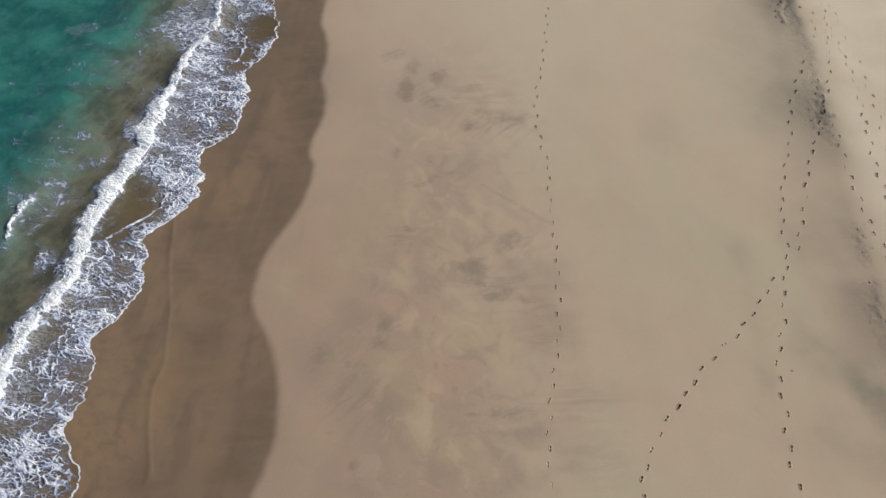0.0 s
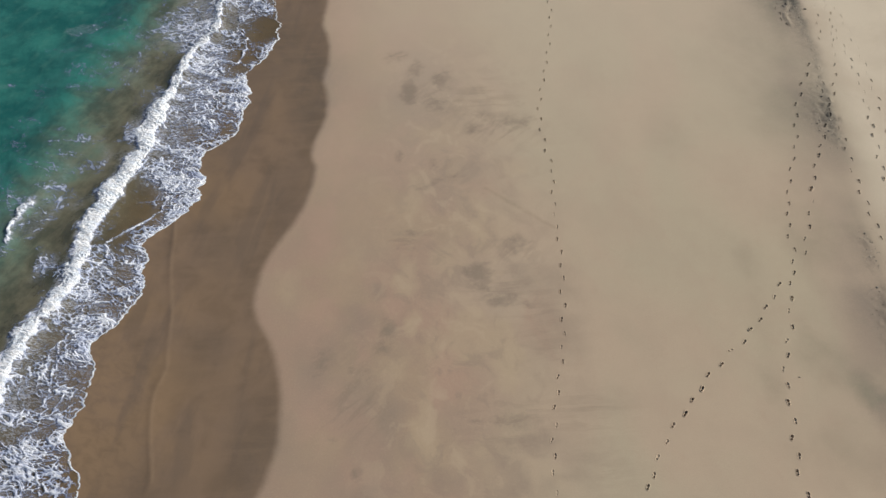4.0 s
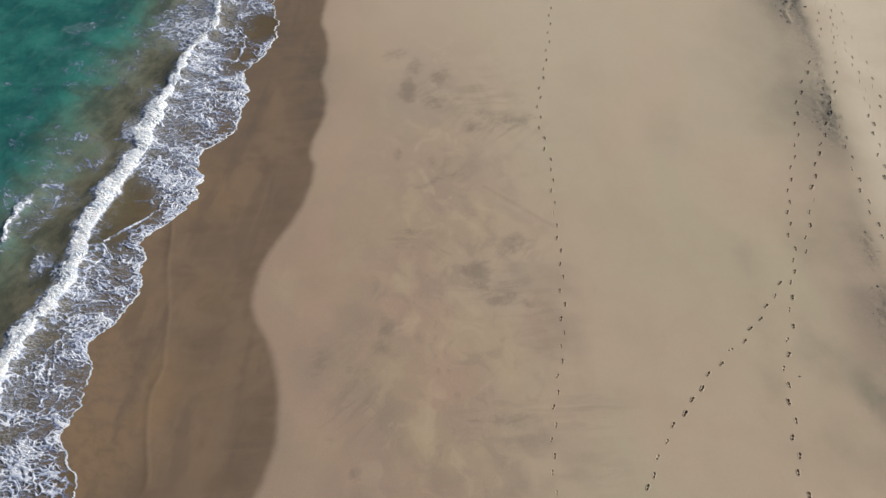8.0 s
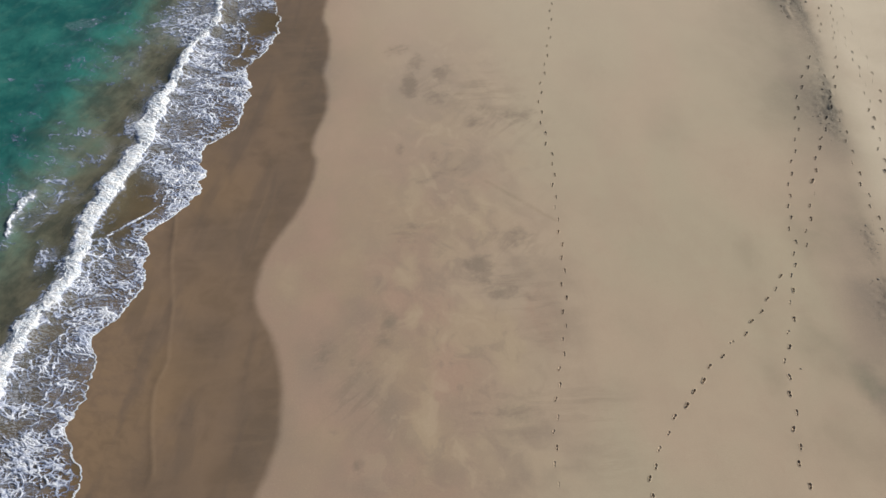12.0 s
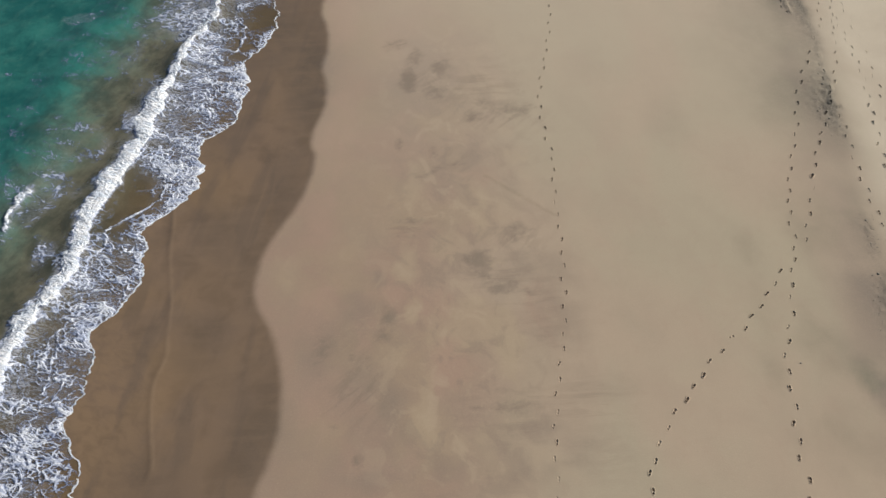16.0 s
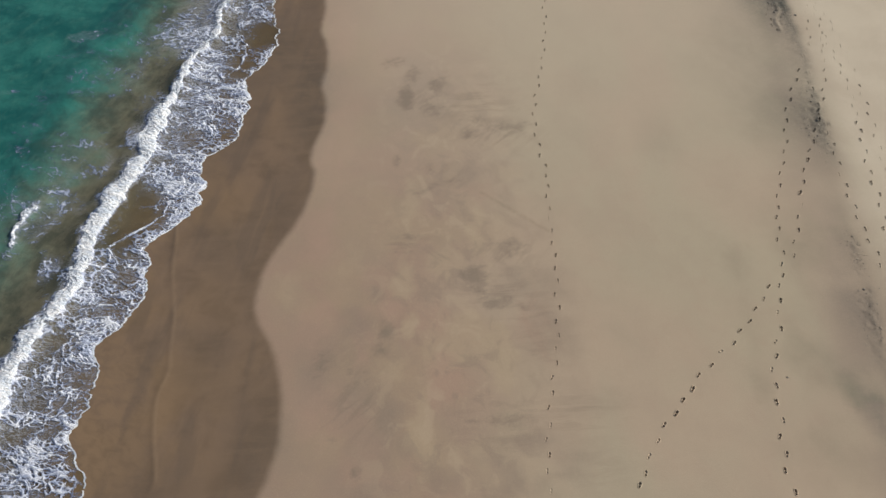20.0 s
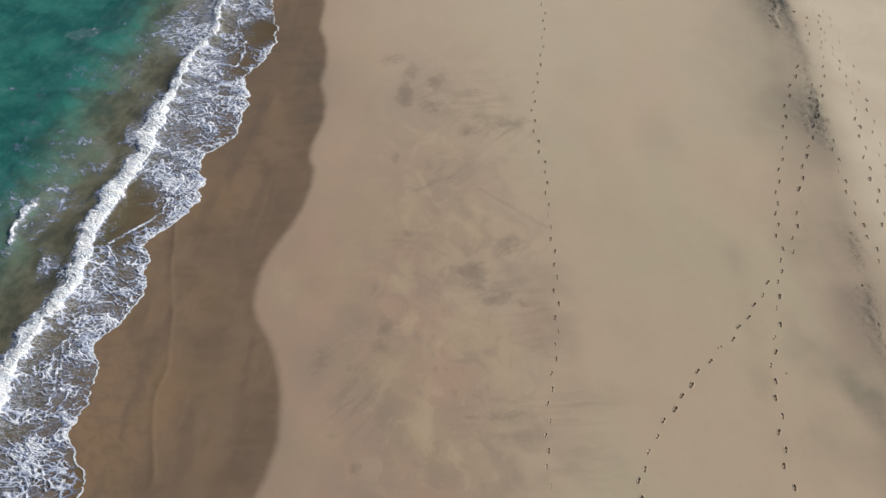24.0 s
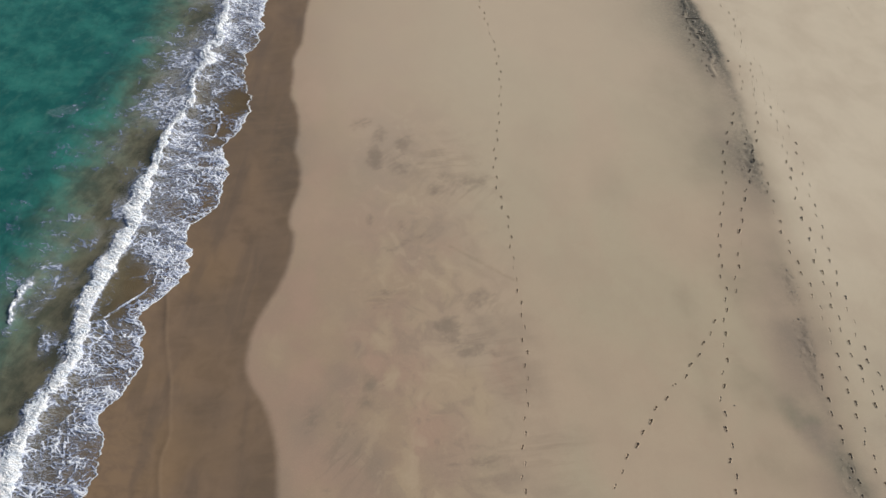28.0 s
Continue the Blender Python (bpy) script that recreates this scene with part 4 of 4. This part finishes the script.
def foam_field():
    """Foam as a raised net: kept only where the bubbles gather, torn open elsewhere."""
    cell = 0.025
    y = np.arange(7.0, 49.0, cell)
    s = np.arange(-0.06, 13.0, cell)
    sg, yg = np.meshgrid(s, y)
    xg = front_x(yg) - sg
    d = crest_away(xg, yg)
    dens = lace_density(xg, yg, sg)
    over = 1.35 * (dens - lace_rank(xg, yg))
    edge = (sg < 0.015 + 0.10 * fbm(xg * 1.5, yg * 1.5, 251, 3) + 0.06 * (fbm(xg * 7, yg * 7, 253, 3) - 0.4)) & (sg > -0.03)
    kind = np.where(edge, 2, (((np.abs(d) < crest_width(yg) + 0.25) | (d < -2.0)) & (dens > 0.80)) * 1)
    keep = ((over > -0.38) & (dens > 0.05) & (sg > -0.03)) | (edge & (fbm(xg * 2.2, yg * 2.2, 252, 4) > 0.28))
    lump = fbm(xg * 2.4, yg * 2.4, 260, 4)
    z = swell(xg, yg, np.maximum(sg, 0)) + 0.012 + np.clip(over, 0, 1) * (0.05 + 0.05 * lump)
    z += 0.15 * (fbm((0.98 * xg - 0.19 * yg) * 1.8, (0.19 * xg + 0.98 * yg) * 5.5, 261, 5) - 0.35) * np.clip(over, 0, 0.6) * np.exp(-(d / (0.3 + crest_width(yg))) ** 2)
    z = np.where(sg < 0.25, np.maximum(z * step(-0.05, 0.25, sg), sand_height(xg, yg) + 0.008 + 0.015 * np.clip(over, 0, 1)), z)
    z = z + np.where(edge, 0.008 + 0.018 * lump, 0)
    thick = np.where(edge, 0.30 + 0.5 * fbm(xg * 3, yg * 3, 254, 3), over)
    return xg, yg, z, keep, kind, thick


def foam_piece(field, want):
    xg, yg, z, keep, kind, thick = field
    quad = keep[:-1, :-1] & keep[1:, :-1] & keep[1:, 1:] & keep[:-1, 1:] & (kind[:-1, :-1] == want)
    idx = np.arange(xg.size).reshape(xg.shape)
    quads = np.stack([idx[:-1, :-1], idx[1:, :-1], idx[1:, 1:], idx[:-1, 1:]], -1)[quad]
    used, flat = np.unique(quads, return_inverse=True)
    return np.column_stack([xg.ravel(), yg.ravel(), z.ravel()])[used], flat.reshape(-1, 4), {"thick": thick.ravel()[used]}


FIELD = foam_field()
for want, name, mat, label, category in ((1, "wave_crest", FOAM, "thick white churning foam of a breaking wave", "wave"),
                                         (0, "sea_foam", LACE, "lacy white foam spread over shallow water", "foam"),
                                         (2, "foam_edge", FOAM, "bright white foam lip where the swash ends on sand", "foam")):
    verts, quads, marks = foam_piece(FIELD, want)
    tagged(new(name, mesh_from(name, verts, quads, mat, marks)), label, category, kind="stuff")


# ---- gravel on the upper beach ----
def gravel_mesh():
    rng = random.Random(5)
    ball = bmesh.new()
    bmesh.ops.create_icosphere(ball, subdivisions=1, radius=1)
    ball.verts.ensure_lookup_table()
    unit = np.array([tuple(v.co) for v in ball.verts])
    tris = np.array([[v.index for v in f.verts] for f in ball.faces])
    ball.free()
    verts, faces, count = [], [], 0
    for start, end, amount in ((8, 12, 60), (15.2, 18.9, 80), (19.6, 22.4, 50), (27.5, 31.5, 120), (38, 47, 220)):
        for _ in range(amount):
            y = rng.gauss((start + end) / 2, (end - start) * 0.28)
            x = float(BERM.x(y)) - 0.70 + rng.gauss(0, 0.32)
            if any((x - p[0]) ** 2 + (y - p[1]) ** 2 < 0.09 for p in taken):
                continue
            size = rng.uniform(0.010, 0.028) * (2.2 if rng.random() < 0.12 else 1) * (1.7 if y > 36 else 1)
            shape = unit * np.array([size * rng.uniform(0.8, 1.5), size * rng.uniform(0.7, 1.2), size * rng.uniform(0.35, 0.55)])
            shape = shape * (1 + 0.35 * (np.array([rng.random() for _ in unit]) - 0.5))[:, None]
            t = rng.uniform(0, 6.28)
            rx, ry = shape[:, 0] * math.cos(t) - shape[:, 1] * math.sin(t), shape[:, 0] * math.sin(t) + shape[:, 1] * math.cos(t)
            z = float(sand_height(np.array([x]), np.array([y]))[0])
            verts.append(np.column_stack([x + rx, y + ry, z + shape[:, 2] + size * 0.12]))
            faces.append(tris + count)
            count += len(unit)
    return mesh_from("gravel", np.vstack(verts), np.vstack(faces), PEBBLE)


tagged(new("gravel", gravel_mesh()), "scattered small dark pebbles on grey gravelly sand", "gravel", kind="stuff")


def pebble(x, y, size, label):
    bm = bmesh.new()
    bmesh.ops.create_icosphere(bm, subdivisions=2, radius=size)
    for v in bm.verts:
        v.co = Vector((v.co.x * 1.3, v.co.y, v.co.z * 0.6)) * (1 + 0.25 * noise.noise(v.co * 30))
    me = bpy.data.meshes.new("pebble")
    bm.to_mesh(me)
    bm.free()
    me.materials.append(PEBBLE)
    ob = tagged(new("pebble", me), label, "pebble")
    ob.location = (x, y, float(sand_height(np.array([x]), np.array([y]))[0]) + size * 0.4)


pebble(14.15, 14.49, 0.035, "small dark pebble lying on smooth sand")


# ---- crack-like dark lines on the far scarp, built as made-up sticks ----
def stick(x0, y0, x1, y1, thick, label):
    """A slightly bent, tapering stick with one side twig, made up for a dark crack line."""
    rng = random.Random(int(100 * x0))
    z = float(sand_height(np.array([(x0 + x1) / 2]), np.array([(y0 + y1) / 2]))[0]) + 0.05 + thick * 0.5
    base = tagged(new("stick"), label, "stick", "sticks on the dark sand")
    base.location = (x0, y0, z)

    def rod(name, points, r0, r1):
        verts, faces = [], []
        for k, (px, py, pz) in enumerate(points):
            r = r0 + (r1 - r0) * k / (len(points) - 1)
            for j in range(7):
                t = 2 * math.pi * j / 7
                verts.append((px + 0.4 * r * math.sin(t), py + r * math.cos(t), pz + r * math.sin(t)))
        for k in range(len(points) - 1):
            for j in range(7):
                faces.append((k * 7 + j, k * 7 + (j + 1) % 7, k * 7 + 7 + (j + 1) % 7, k * 7 + 7 + j))
        faces += [tuple(range(6, -1, -1)), tuple(range((len(points) - 1) * 7, len(points) * 7))]
        ob = new(name, mesh_from(name, verts, faces, CRACK_DARK))
        ob.parent = base

    dx, dy = x1 - x0, y1 - y0
    line = [(dx * t, dy * t + 0.05 * math.sin(3.4 * t + rng.random()), 0.012 * rng.random()) for t in np.linspace(0, 1, 9)]
    rod("stem", line, thick, thick * 0.5)
    px, py, pz = line[5]
    rod("twig", [(px, py, pz), (px + 0.10, py - 0.09, pz + 0.01), (px + 0.17, py - 0.20, pz)], thick * 0.5, thick * 0.25)


def crack_material():
    m, tree, bsdf = material("crack_dark")
    n = Nodes(tree)
    n.wire(n.mix(n.noise(22, 5, n.place((0.4, 1.6, 1))), (0.035, 0.030, 0.025), (0.085, 0.072, 0.058)), bsdf.inputs["Base Color"])
    bsdf.inputs["Roughness"].default_value = 0.75
    return m


CRACK_DARK = crack_material()
stick(19.83, 43.58, 20.84, 43.58, 0.035, "thin dark bent stick lying across dark sand")
stick(20.08, 41.88, 20.78, 41.71, 0.025, "short thin dark stick lying on dark sand")
